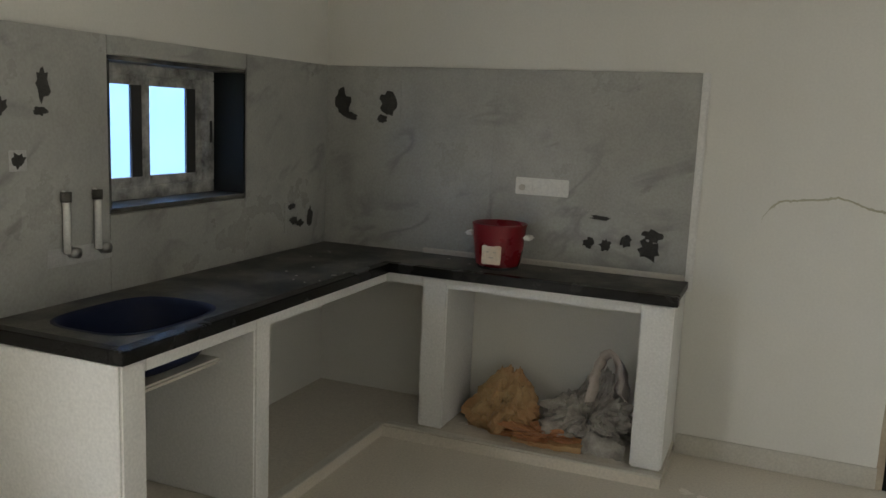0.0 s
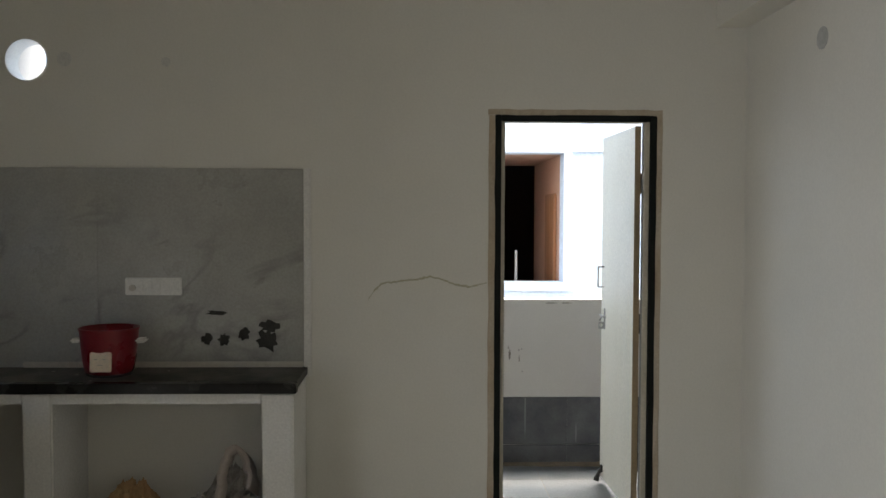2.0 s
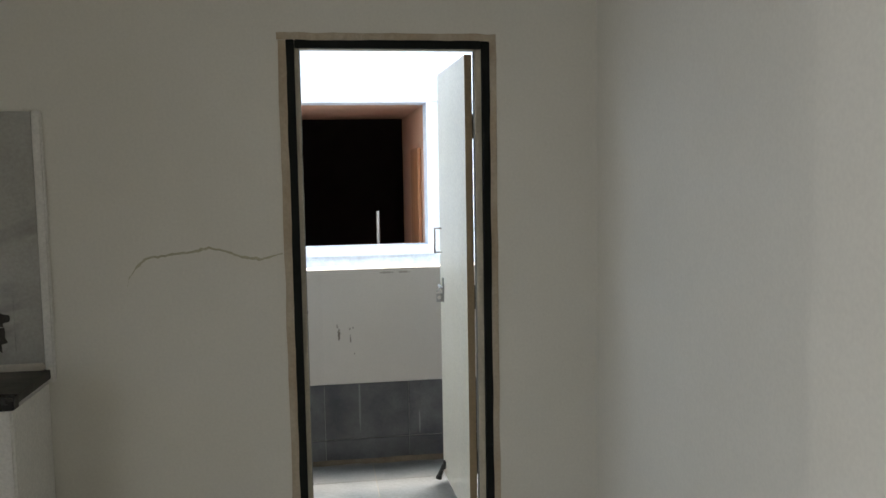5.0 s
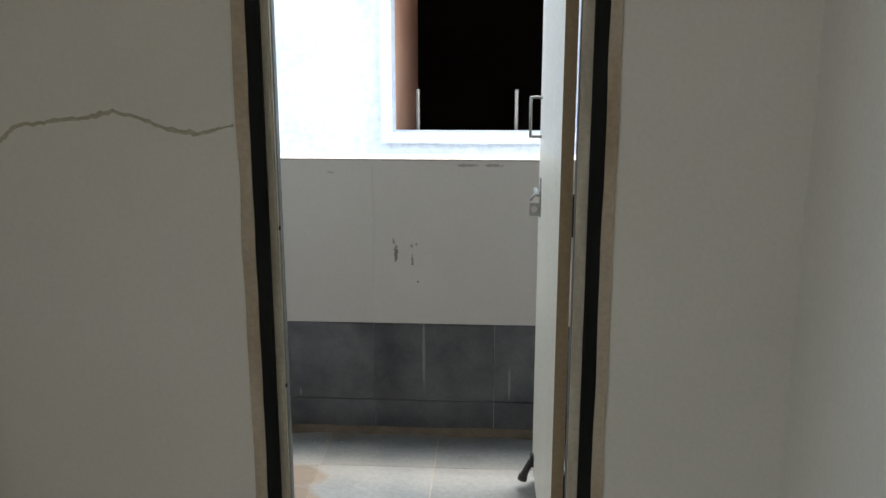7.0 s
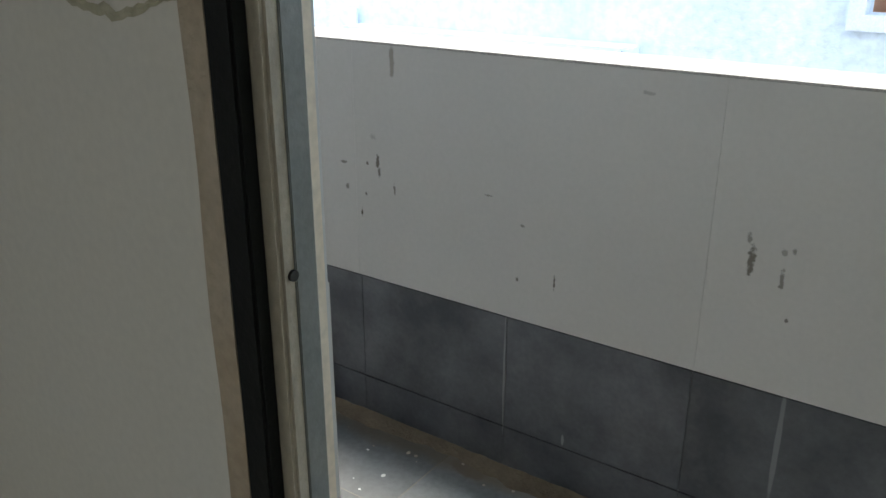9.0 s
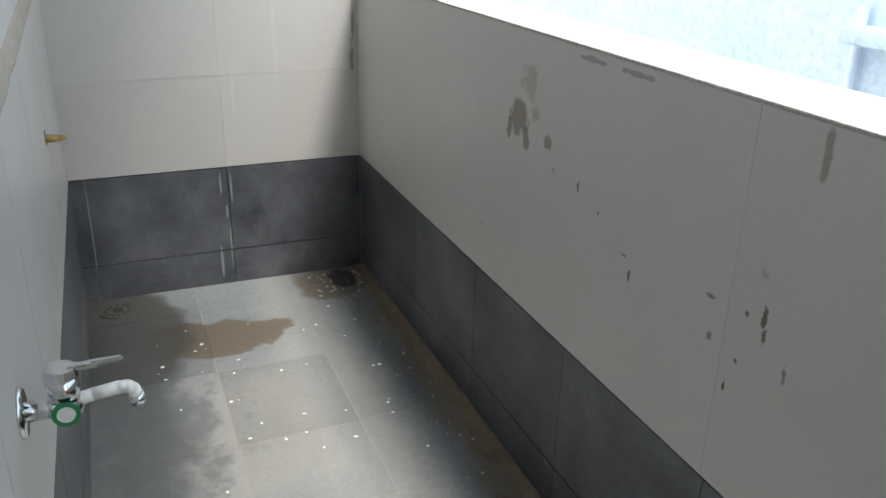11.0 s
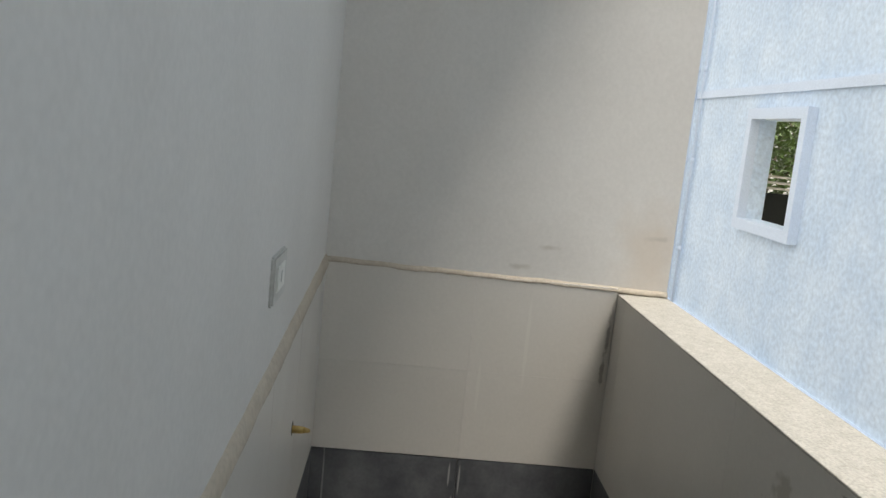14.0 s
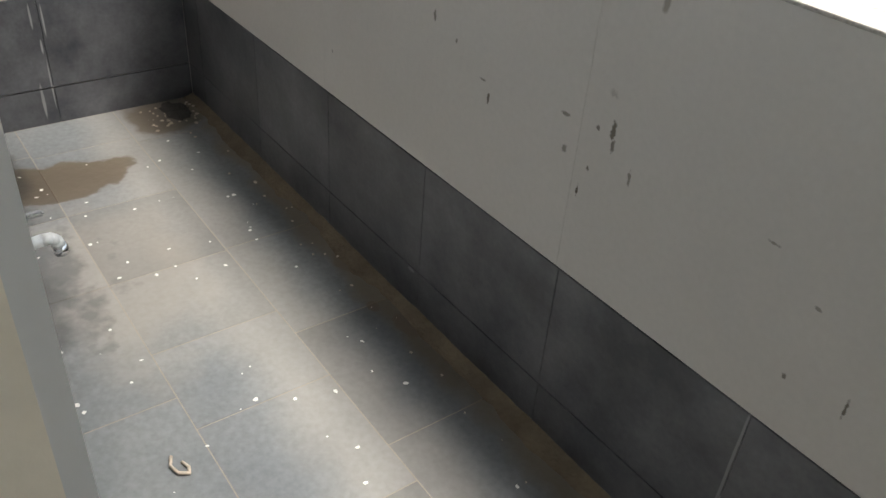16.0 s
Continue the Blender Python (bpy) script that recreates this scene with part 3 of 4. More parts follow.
add_path(bm, [(3.599, 0.665, 1.185), (3.564, 0.665, 1.185), (3.564, 0.665, 1.30), (3.599, 0.665, 1.30)], 0.0045)
sub(leaf, part("pull_handle", bm, M_STEEL, None, "thin steel pull handle", True))
box_sub("bolt_plate", leaf, (3.594, 3.599, 0.625, 0.650, 0.945, 1.065), M_STEEL, "", 0.002)
bm = bmesh.new()
add_tube(bm, (3.586, 0.585, 1.02), (3.586, 0.70, 1.02), 0.006)
add_tube(bm, (3.586, 0.640, 1.02), (3.566, 0.640, 0.995), 0.0045)
sub(leaf, part("sliding_bolt", bm, M_STEEL, None, "", True))
sub(leaf, part("hasp", pierced(rect(3.566, 3.599, 0.945, 0.985), [ring(3.580, 0.966, 0.010, 16)], "y", 0.655, 0.659), M_STEEL, None, "square steel hasp with round hole"))
bm = bmesh.new()
add_tube(bm, (3.590, 0.66, 0.135), (3.568, 0.66, 0.085), 0.009, 0.012)
add_tube(bm, (3.567, 0.66, 0.086), (3.562, 0.66, 0.066), 0.014, 0.016)
add_box(bm, 3.586, 3.599, 0.647, 0.673, 0.115, 0.155, 0.002)
sub(leaf, part("door_stop", bm, M_DARK, None, "dark door stop at the foot"))

door.rotation_euler = (0, 0, radians(1.3))

# threshold between the rooms
bm = bmesh.new()
add_box(bm, DOOR[0] + 0.001, DOOR[1] - 0.001, 0.0, 0.140, -0.05, BAL_Z + 0.012, 0.004)
structure("trim_threshold", bm, M_KERB, "worn stone threshold", "threshold")

# ---- kitchen: worktop and supports ----
CZ0, CZ1 = 0.805, 0.85


def flat_slab(outline, holes, z0, z1):
    b2 = bmesh.new()
    edges = []
    for loop in [outline, *holes]:
        vs = [b2.verts.new((u, v, z0)) for u, v in loop]
        edges += [b2.edges.new((a, b)) for a, b in zip(vs, vs[1:] + vs[:1])]
    bmesh.ops.triangle_fill(b2, use_beauty=True, use_dissolve=False, edges=edges)
    ex = bmesh.ops.extrude_face_region(b2, geom=list(b2.faces))
    bmesh.ops.translate(b2, verts=[g for g in ex["geom"] if isinstance(g, bmesh.types.BMVert)], vec=(0, 0, z1 - z0))
    return b2


def superellipse(cx, cy, rx, ry, p=3.2, n=48):
    out = []
    for i in range(n):
        a = 2 * math.pi * i / n
        c, s2 = math.cos(a), math.sin(a)
        out.append((cx + rx * math.copysign(abs(c) ** (2 / p), c), cy + ry * math.copysign(abs(s2) ** (2 / p), s2)))
    return out


SINK = (0.345, -1.83, 0.20, 0.255)
worktop = thing("worktop", (0.6, -0.4, CZ0), "L-shaped dusty black granite kitchen worktop", "worktop")
top_mesh = flat_slab([(0.002, -2.19), (0.62, -2.19), (0.62, -0.42), (1.985, -0.42), (1.985, -0.002), (0.002, -0.002)], [superellipse(*SINK)], CZ0 + 0.012, CZ1)
under(worktop, part("slab", top_mesh, M_DUSTY, None, "dusty polished granite"))
bm = bmesh.new()
add_box(bm, 0.57, 0.624, -2.195, -0.42, CZ0, CZ0 + 0.046, 0.003)
under(worktop, part("edge", bm, M_GRANITE, None, "glossy black moulded edge"))
bm = bmesh.new()
add_box(bm, 0.57, 1.99, -0.424, -0.372, CZ0, CZ0 + 0.0465, 0.003)
under(worktop, part("edge", bm, M_GRANITE, None, "glossy black moulded edge"))
bm = bmesh.new()
add_box(bm, 0.0, 0.57, -2.196, -2.15, CZ0, CZ0 + 0.0463, 0.003)
under(worktop, part("edge", bm, M_GRANITE))
bm = bmesh.new()
add_box(bm, 0.62, 1.968, -0.03, -0.014, CZ1, CZ1 + 0.028, 0.006)
under(worktop, part("cement_fillet", bm, M_KERB, None, "pale cement line along the wall"))

sink = thing("sink", (SINK[0], SINK[1], CZ0), "dark blue kitchen sink set into the worktop", "sink")
bm = bmesh.new()
loops = []
for zz, k in ((CZ1 + 0.004, 1.04), (CZ1 + 0.005, 0.985), (CZ1 - 0.02, 0.955), (CZ1 - 0.13, 0.90), (CZ1 - 0.165, 0.78), (CZ1 - 0.17, 0.1)):
    loops.append([bm.verts.new((x, y, zz)) for x, y in superellipse(SINK[0], SINK[1], SINK[2] * k, SINK[3] * k)])
for p, q in zip(loops, loops[1:]):
    for i in range(48):
        bm.faces.new((p[i], p[(i + 1) % 48], q[(i + 1) % 48], q[i]))
bm.faces.new(loops[-1])
under(sink, part("basin", bm, M_SINK, None, "", True))
bm = bmesh.new()
add_tube(bm, (0.345, -1.83, CZ1 - 0.166), (0.345, -1.83, CZ1 - 0.162), 0.04, seg=24)
under(sink, part("waste", bm, M_STEEL, None, "steel waste fitting"))
box_part("underside", sink, (0.16, 0.54, -2.03, -1.62, 0.655, 0.676), M_KERB, "pale underside of the bowl", 0.008)

base = thing("counter_base", (0.6, -0.4, 0.0), "white plastered masonry supports with open niches", "counter")
for dims in ((0.002, 0.60, -2.18, -2.07, 0.05, CZ0), (0.002, 0.60, -1.50, -1.40, 0.05, CZ0), (0.79, 0.92, -0.40, -0.002, 0.05, CZ0), (1.835, 1.975, -0.40, -0.002, 0.05, CZ0)):
    box_part("support", base, dims, M_COUNTER_WHITE, "", 0.008)
box_part("fascia", base, (0.565, 0.598, -2.07, -0.40, 0.755, CZ0 - 0.001), M_COUNTER_WHITE, "", 0.004)
box_part("fascia", base, (0.92, 1.835, -0.398, -0.36, 0.755, CZ0 - 0.001), M_COUNTER_WHITE, "", 0.004)
box_part("fascia", base, (0.56, 0.79, -0.398, -0.36, 0.756, CZ0 - 0.001), M_COUNTER_WHITE, "", 0.004)
plinth = flat_slab([(0.002, -2.20), (0.645, -2.20), (0.645, -0.50), (1.985, -0.47), (1.985, -0.002), (0.002, -0.002)], [], 0.0, 0.05)
under(base, part("plinth", plinth, M_FLOOR, None, "low cream stone plinth"))
box_part("plinth_lip", base, (0.60, 0.648, -2.06, -0.47, 0.047, 0.058), M_KERB, "", 0.003)
box_part("plinth_lip", base, (0.648, 1.988, -0.476, -0.43, 0.047, 0.058), M_KERB, "", 0.003)

bm = bmesh.new()
add_box(bm, 1.99, 2.866, -0.013, 0.0, 0.0, 0.10, 0.003)
structure("baseboard", bm, M_KERB, "beige stone skirting along the wall", "skirting")
bm = bmesh.new()
add_box(bm, 3.716, 4.13, -0.013, 0.0, 0.0, 0.10, 0.003)
structure("baseboard_2", bm, M_KERB, "beige stone skirting along the wall", "skirting")
bm = bmesh.new()
add_box(bm, 4.117, 4.13, -1.75, -0.013, 0.0, 0.10, 0.003)
structure("baseboard_3", bm, M_KERB, "beige stone skirting along the wall", "skirting")
bm = bmesh.new()
add_box(bm, 1.967, 2.003, -0.018, 0.0, 0.80, 1.815, 0.006)
structure("trim_tile_edge", bm, M_COUNTER_WHITE, "white plaster edge beside the marble tiles", "trim")

# window of the kitchen
window = tagged(thing("window_1", (-0.17, -1.17, WIN[2]), "dirty white sliding window with blue panes", "window"), kind="structure")
Y0, Y1, Z0, Z1 = WIN
box_part("sill", window, (-0.2, 0.012, Y0 + 0.001, Y1 - 0.001, Z0 + 0.001, Z0 + 0.022), M_DUSTY, "dusty stone sill", 0.003)
box_part("lining", window, (-0.2, 0.010, Y1 - 0.016, Y1 - 0.001, Z0 + 0.023, Z1 - 0.018), M_BLACK, "black stone lining", 0.002)
box_part("lining", window, (-0.2, 0.010, Y0 + 0.001, Y0 + 0.016, Z0 + 0.023, Z1 - 0.018), M_DUSTY, "", 0.002)
box_part("lining", window, (-0.2, 0.010, Y0 + 0.001, Y1 - 0.001, Z1 - 0.017, Z1 - 0.001), M_DUSTY, "", 0.002)
fx0, fx1 = -0.205, -0.155
for n2, dims in (("frame_bottom", (fx0, fx1, Y0 + 0.016, Y1 - 0.016, Z0 + 0.022, Z0 + 0.075)), ("frame_top", (fx0, fx1, Y0 + 0.016, Y1 - 0.016, Z1 - 0.06, Z1 - 0.017)),
                 ("frame_side", (fx0, fx1, Y0 + 0.016, Y0 + 0.06, Z0 + 0.075, Z1 - 0.06)), ("frame_side", (fx0, fx1, Y1 - 0.075, Y1 - 0.016, Z0 + 0.075, Z1 - 0.06))):
    box_part(n2, window, dims, M_WINFRAME, "", 0.004)
for a, b, gx in ((-1.545, -1.19, -0.17), (-1.215, -0.822, -0.19)):
    sash = box_part("sash", window, (gx - 0.012, gx + 0.012, b - 0.045, b, Z0 + 0.075, Z1 - 0.06), M_WINFRAME, "", 0.003)
    box_sub("sash_rail", sash, (gx - 0.012, gx + 0.012, a, b - 0.045, Z0 + 0.075, Z0 + 0.115), M_WINFRAME, "", 0.003)
    box_sub("sash_rail", sash, (gx - 0.012, gx + 0.012, a, b - 0.045, Z1 - 0.10, Z1 - 0.06), M_WINFRAME, "", 0.003)
    box_sub("sash_stile", sash, (gx - 0.012, gx + 0.012, a, a + 0.045, Z0 + 0.115, Z1 - 0.10), M_WINFRAME, "", 0.003)
    box_sub("dark_strip", sash, (gx - 0.004, gx + 0.008, b - 0.105, b - 0.045, Z0 + 0.115, Z1 - 0.10), M_DARK, "dark strip beside the glass")
    pane = box_sub("pane", sash, (gx - 0.002, gx + 0.002, a + 0.045, b - 0.105, Z0 + 0.115, Z1 - 0.10), M_GLASS, "blue film glass")
    pane.visible_shadow = False
box_part("latch", window, (-0.155, -0.148, -0.80, -0.785, 1.40, 1.50), M_DARK, "black latch", 0.002)

# vent collar in the round hole
bm = bmesh.new()
ring_pts = 40
lp = []
for y, r in ((-0.004, 0.098), (-0.004, 0.104), (0.004, 0.106), (0.12, 0.0985), (0.12, 0.094), (-0.004, 0.098)):
    lp.append([bm.verts.new((HOLE[0] + r * math.cos(2 * math.pi * i / ring_pts), y, HOLE[1] + r * math.sin(2 * math.pi * i / ring_pts))) for i in range(ring_pts)])
for p, q in zip(lp, lp[1:]):
    for i in range(ring_pts):
        bm.faces.new((p[i], p[(i + 1) % ring_pts], q[(i + 1) % ring_pts], q[i]))
tagged(part("vent_collar", bm, M_WHITEPL, None, "", True), "white plastic collar lining the round wall vent", "vent")


def patch(name, x0, x1, z0, z1, wall, mat, label, category, blobs, seed):
    """A cement patch with raised dark blobs for its broken holes, on the back wall (wall 'b') or the window wall (wall
    'l').
    """
    rnd = random.Random(seed)
    t = thing(name, ((x0 + x1) / 2, -0.02, z0) if wall == "b" else (0.02, (x0 + x1) / 2, z0), label, category)

    def put(u, d, v):
        return (u, -d, v) if wall == "b" else (d, u, v)

    b2 = bmesh.new()
    p0, p1 = put(x0, 0.010, z0), put(x1, 0.0165, z1)
    add_box(b2, min(p0[0], p1[0]), max(p0[0], p1[0]), min(p0[1], p1[1]), max(p0[1], p1[1]), z0, z1, 0.002)
    under(t, part("plate", b2, mat))
    # each blob stands proud; the shade inside the hole is put into its colour
    for u, v, ru, rv in blobs:
        b2 = bmesh.new()
        n = 18
        cv = b2.verts.new(put(u, 0.0195, v))
        rim = []
        for i in range(n):
            a = 2 * math.pi * i / n
            k = 0.65 + 0.6 * rnd.random()
            rim.append((u + ru * k * math.cos(a), v + rv * k * math.sin(a)))
        outer = [b2.verts.new(put(p, 0.0185, q)) for p, q in rim]
        low = [b2.verts.new(put(p, 0.012, q)) for p, q in rim]
        for i in range(n):
            b2.faces.new((cv, outer[i], outer[(i + 1) % n]))
            b2.faces.new((outer[i], low[i], low[(i + 1) % n], outer[(i + 1) % n]))
        under(t, part("broken_hole", b2, M_HOLE, None, "broken hole drawn as a raised dark blob"))
    return t


patch("wiring_cutout", 0.06, 0.46, 1.52, 1.77, "b", M_MARBLE, "marble piece with two dark broken wiring holes", "wall cutout",
      [(0.11, 1.62, 0.045, 0.07), (0.16, 1.55, 0.05, 0.022), (0.385, 1.62, 0.045, 0.06), (0.35, 1.54, 0.03, 0.02)], 2)
patch("plumbing_cutout", 1.45, 1.87, 0.92, 1.15, "b", M_MARBLE, "cement patch with four dark pipe holes", "wall cutout",
      [(1.50, 0.985, 0.026, 0.028), (1.58, 0.985, 0.028, 0.028), (1.675, 1.01, 0.03, 0.03), (1.79, 0.98, 0.05, 0.055), (1.80, 1.05, 0.045, 0.03), (1.55, 1.115, 0.05, 0.012)], 5)
patch("wiring_cutout", -2.12, -1.86, 1.50, 1.72, "l", M_MARBLE, "marble piece with two dark broken wiring holes", "wall cutout",
      [(-1.90, 1.62, 0.03, 0.06), (-2.07, 1.54, 0.03, 0.03), (-1.91, 1.53, 0.03, 0.015)], 7)
patch("wiring_cutout", -2.04, -1.97, 1.33, 1.40, "l", M_GREYPL, "small cement patch with one brown hole", "wall cutout", [(-2.005, 1.365, 0.028, 0.026)], 8)
patch("wiring_cutout", -0.42, -0.10, 0.94, 1.10, "l", M_MARBLE, "marble piece with dark broken holes", "wall cutout",
      [(-0.34, 1.00, 0.035, 0.02), (-0.18, 1.01, 0.03, 0.055), (-0.36, 1.075, 0.03, 0.016), (-0.28, 0.98, 0.04, 0.02)], 11)

inlet = thing("water_inlet_pipes", (0.02, -1.75, 1.0), "two white water pipes in chased grey cement", "pipe")
box_part("cement_chase", inlet, (0.010, 0.0165, -1.90, -1.60, 0.985, 1.05), M_GREYPL, "", 0.002)
for y in (-1.825, -1.68):
    bm = bmesh.new()
    add_path(bm, [(0.03, y, 1.03), (0.03, y, 1.235), (0.008, y, 1.245)], 0.013)
    pipe = under(inlet, part("pipe", bm, M_WHITEPL, None, "white plastic", True))
    bm = bmesh.new()
    add_tube(bm, (0.03, y, 1.215), (0.03, y, 1.25), 0.019)
    sub(pipe, part("elbow", bm, M_DUSTY, None, "dirty elbow", True))
    bm = bmesh.new()
    add_tube(bm, (0.012, y + 0.03, 1.03), (0.05, y + 0.03, 1.03), 0.02)
    sub(pipe, part("valve", bm, M_STEEL, None, "dull metal valve", True))

sock = thing("wall_socket", (1.25, -0.02, 1.2), "white modular switch and socket plate", "socket")
sock_plate = box_part("plate", sock, (1.112, 1.384, -0.026, -0.0145, 1.200, 1.285), M_WHITEPL, "", 0.004)
for i in range(5):
    x = 1.165 + i * 0.042
    box_sub("rocker", sock_plate, (x, x + 0.036, -0.030, -0.0255, 1.220, 1.265), M_WHITEPL, "", 0.002)
bm = bmesh.new()
add_tube(bm, (1.148, -0.03, 1.235), (1.148, -0.024, 1.235), 0.016)
sub(sock_plate, part("stained_knob", bm, M_KERB, None, "stained round knob"))

cooker = thing("rice_cooker", (1.10, -0.2, CZ1), "dark red rice cooker with cream label", "rice cooker")


def lathe(profile, cx, cy, n=40):
    b2 = bmesh.new()
    lps = [[b2.verts.new((cx + r * math.cos(2 * math.pi * i / n), cy + r * math.sin(2 * math.pi * i / n), z)) for i in range(n)] for r, z in profile]
    for p, q in zip(lps, lps[1:]):
        for i in range(n):
            b2.faces.new((p[i], p[(i + 1) % n], q[(i + 1) % n], q[i]))
    b2.faces.new(lps[0])
    b2.faces.new(lps[-1])
    return b2


under(cooker, part("body", lathe([(0.098, CZ1 + 0.012), (0.108, CZ1 + 0.02), (0.118, CZ1 + 0.08), (0.130, CZ1 + 0.205), (0.134, CZ1 + 0.214), (0.134, CZ1 + 0.220), (0.127, CZ1 + 0.220), (0.120, CZ1 + 0.17), (0.02, CZ1 + 0.16)], 1.10, -0.2), M_RED, None, "dark red enamel", True))
under(cooker, part("foot", lathe([(0.095, CZ1), (0.100, CZ1 + 0.002), (0.100, CZ1 + 0.0125), (0.09, CZ1 + 0.0127)], 1.10, -0.2), M_DARK, None, "black foot", True))
for sx in (-1, 1):
    box_part("side_handle", cooker, (1.10 + sx * 0.147 - 0.022, 1.10 + sx * 0.147 + 0.022, -0.235, -0.165, CZ1 + 0.150, CZ1 + 0.170), M_WHITEPL, "white side handle", 0.008)
lab = new("label", mesh_of("label", (lambda b2: (add_box(b2, -0.048, 0.048, -0.006, 0.004, -0.045, 0.045, 0.004), b2)[1])(bmesh.new()), M_LABEL))
lab.matrix_world = Matrix.Translation((1.105, -0.321, CZ1 + 0.078)) @ pose(0, 0, 0, -4)
under(cooker, lab)
for dx, dz, w, h in ((-0.018, 0.012, 0.012, 0.004), (0.018, 0.012, 0.012, 0.004), (0.0, -0.014, 0.022, 0.004)):
    box_part("label_mark", cooker, (1.105 + dx - w / 2, 1.105 + dx + w / 2, -0.332, -0.326, CZ1 + 0.078 + dz, CZ1 + 0.078 + dz + h), M_BROWN)


def crumpled(name, centre, size, mat, label, seed, cat="sack", amp=0.35, top=None, freq=2.2, floor_z=0.0505):
    b2 = bmesh.new()
    bmesh.ops.create_icosphere(b2, subdivisions=5, radius=1.0)
    for v in b2.verts:
        d = v.co.normalized()
        q = d * freq + Vector((seed * 3.1, seed * 1.7, seed))
        r = 1 + amp * noise.noise(q) - amp * 0.8 * abs(noise.noise(q * 2.3)) + amp * 0.35 * noise.noise(q * 6)
        p = d * r
        z = p.z
        if top and z > 0:
            k = z
            p.x = p.x * (1 - 0.55 * k) + top[0] * k
            p.y = p.y * (1 - 0.4 * k) + top[1] * k
        v.co = Vector((centre[0] + p.x * size[0], centre[1] + p.y * size[1], max(floor_z, centre[2] + p.z * size[2])))
    ob = part(name, b2, mat, None, "", False)
    return tagged(ob, label, cat)


rr = random.Random(17)
bm = bmesh.new()
for _ in range(22):
    if rr.random() < 0.6:
        x, y = rr.uniform(0.06, 0.58), rr.uniform(-1.5, -0.1)
    else:
        x, y = rr.uniform(0.7, 1.9), rr.uniform(-0.38, -0.05)
    k = rr.uniform(0.002, 0.006)
    bmesh.ops.create_icosphere(bm, subdivisions=1, radius=1.0, matrix=Matrix.Translation((x, y, CZ1 + k * 0.15)) @ Euler((0, 0, rr.uniform(0, 6))).to_matrix().to_4x4() @ Matrix.Diagonal((k * rr.uniform(1, 3), k, k * 0.4, 1)))
tagged(part("plaster_crumbs", bm, M_KERB), "pale plaster crumbs strewn over the worktop", "rubble", kind="stuff")

crumpled("yellow_sack", (1.17, -0.20, 0.13), (0.20, 0.13, 0.23), M_SACKY, "crumpled yellow and orange woven sack lying empty", 3, top=(0.1, 0.2))
orange_sack = crumpled("orange_sack", (1.40, -0.29, 0.078), (0.21, 0.10, 0.048), M_SACKO, "flat orange and yellow woven sack on the niche floor", 6, amp=0.45, freq=2.8)
hem = bmesh.new()
hem_rows = []
for i in range(26):
    f = i / 25
    x, y = 1.27 + 0.34 * f, -0.375 - 0.018 * math.sin(f * 3.0) + 0.006 * noise.noise(Vector((f * 9, 2, 1)))
    z = 0.056 + 0.006 * noise.noise(Vector((f * 8, 5, 1)))
    hem_rows.append([hem.verts.new((x, y, z - 0.004)), hem.verts.new((x, y - 0.002, z + 0.014 + 0.01 * f)), hem.verts.new((x, y + 0.030 + 0.03 * f, z + 0.030 + 0.008 * noise.noise(Vector((f * 12, 1, 1))))), hem.verts.new((x, y + 0.030, z))])
for p, q in zip(hem_rows, hem_rows[1:]):
    for i in range(4):
        hem.faces.new((p[i], p[(i + 1) % 4], q[(i + 1) % 4], q[i]))
sub(orange_sack, part("hem", hem, M_SACKY, None, "folded yellow hem"))
grey_sack = crumpled("grey_sack", (1.585, -0.18, 0.16), (0.22, 0.14, 0.20), M_SACKG, "crumpled grey plastic sack stuffed in the niche", 12, amp=0.6, freq=2.4, top=(0.25, 0.1))
flap = bmesh.new()
flap_rows = []
for i in range(22):
    f = i / 21
    x = 1.60 + 0.20 * f
    flap_rows.append([flap.verts.new((x, -0.37 + 0.05 * g + 0.012 * noise.noise(Vector((f * 6, g * 3, 4))), 0.053 + 0.05 * g * (1 - 0.5 * f) + 0.014 * abs(noise.noise(Vector((f * 7, g * 4, 9)))))) for g in (0.0, 0.4, 0.8, 1.2, 1.6)])
for p, q in zip(flap_rows, flap_rows[1:]):
    for i in range(4):
        flap.faces.new((p[i], p[i + 1], q[i + 1], q[i]))
sub(grey_sack, part("flap", flap, M_SACKG, None, "loose grey flap", True))
bm = bmesh.new()
prev = None
strip = []
for i in range(40):
    a = math.pi * (0.02 + 0.98 * i / 39)
    cx, cz = 1.70 - 0.085 * math.cos(a) - 0.02, 0.30 + 0.25 * math.sin(a) - 0.04 * math.cos(a)
    wob = 0.012 * noise.noise(Vector((i * 0.35, 2.2, 0)))
    strip.append([bm.verts.new((cx + wob, -0.30 + 0.02 * math.sin(a * 3), cz)), bm.verts.new((cx + wob + 0.055 * math.cos(a) * 0.8, -0.25, cz - 0.05 * math.sin(a))),
                  bm.verts.new((cx + wob + 0.02, -0.22, cz - 0.06)), bm.verts.new((cx + wob - 0.004, -0.27, cz - 0.012))])
for p, q in zip(strip, strip[1:]):
    for i in range(4):
        bm.faces.new((p[i], p[(i + 1) % 4], q[(i + 1) % 4], q[i]))
tagged(part("folded_cloth", bm, M_CLOTH, None, "", True), "folded off-white plastic sheet over the grey sack", "plastic sheet")

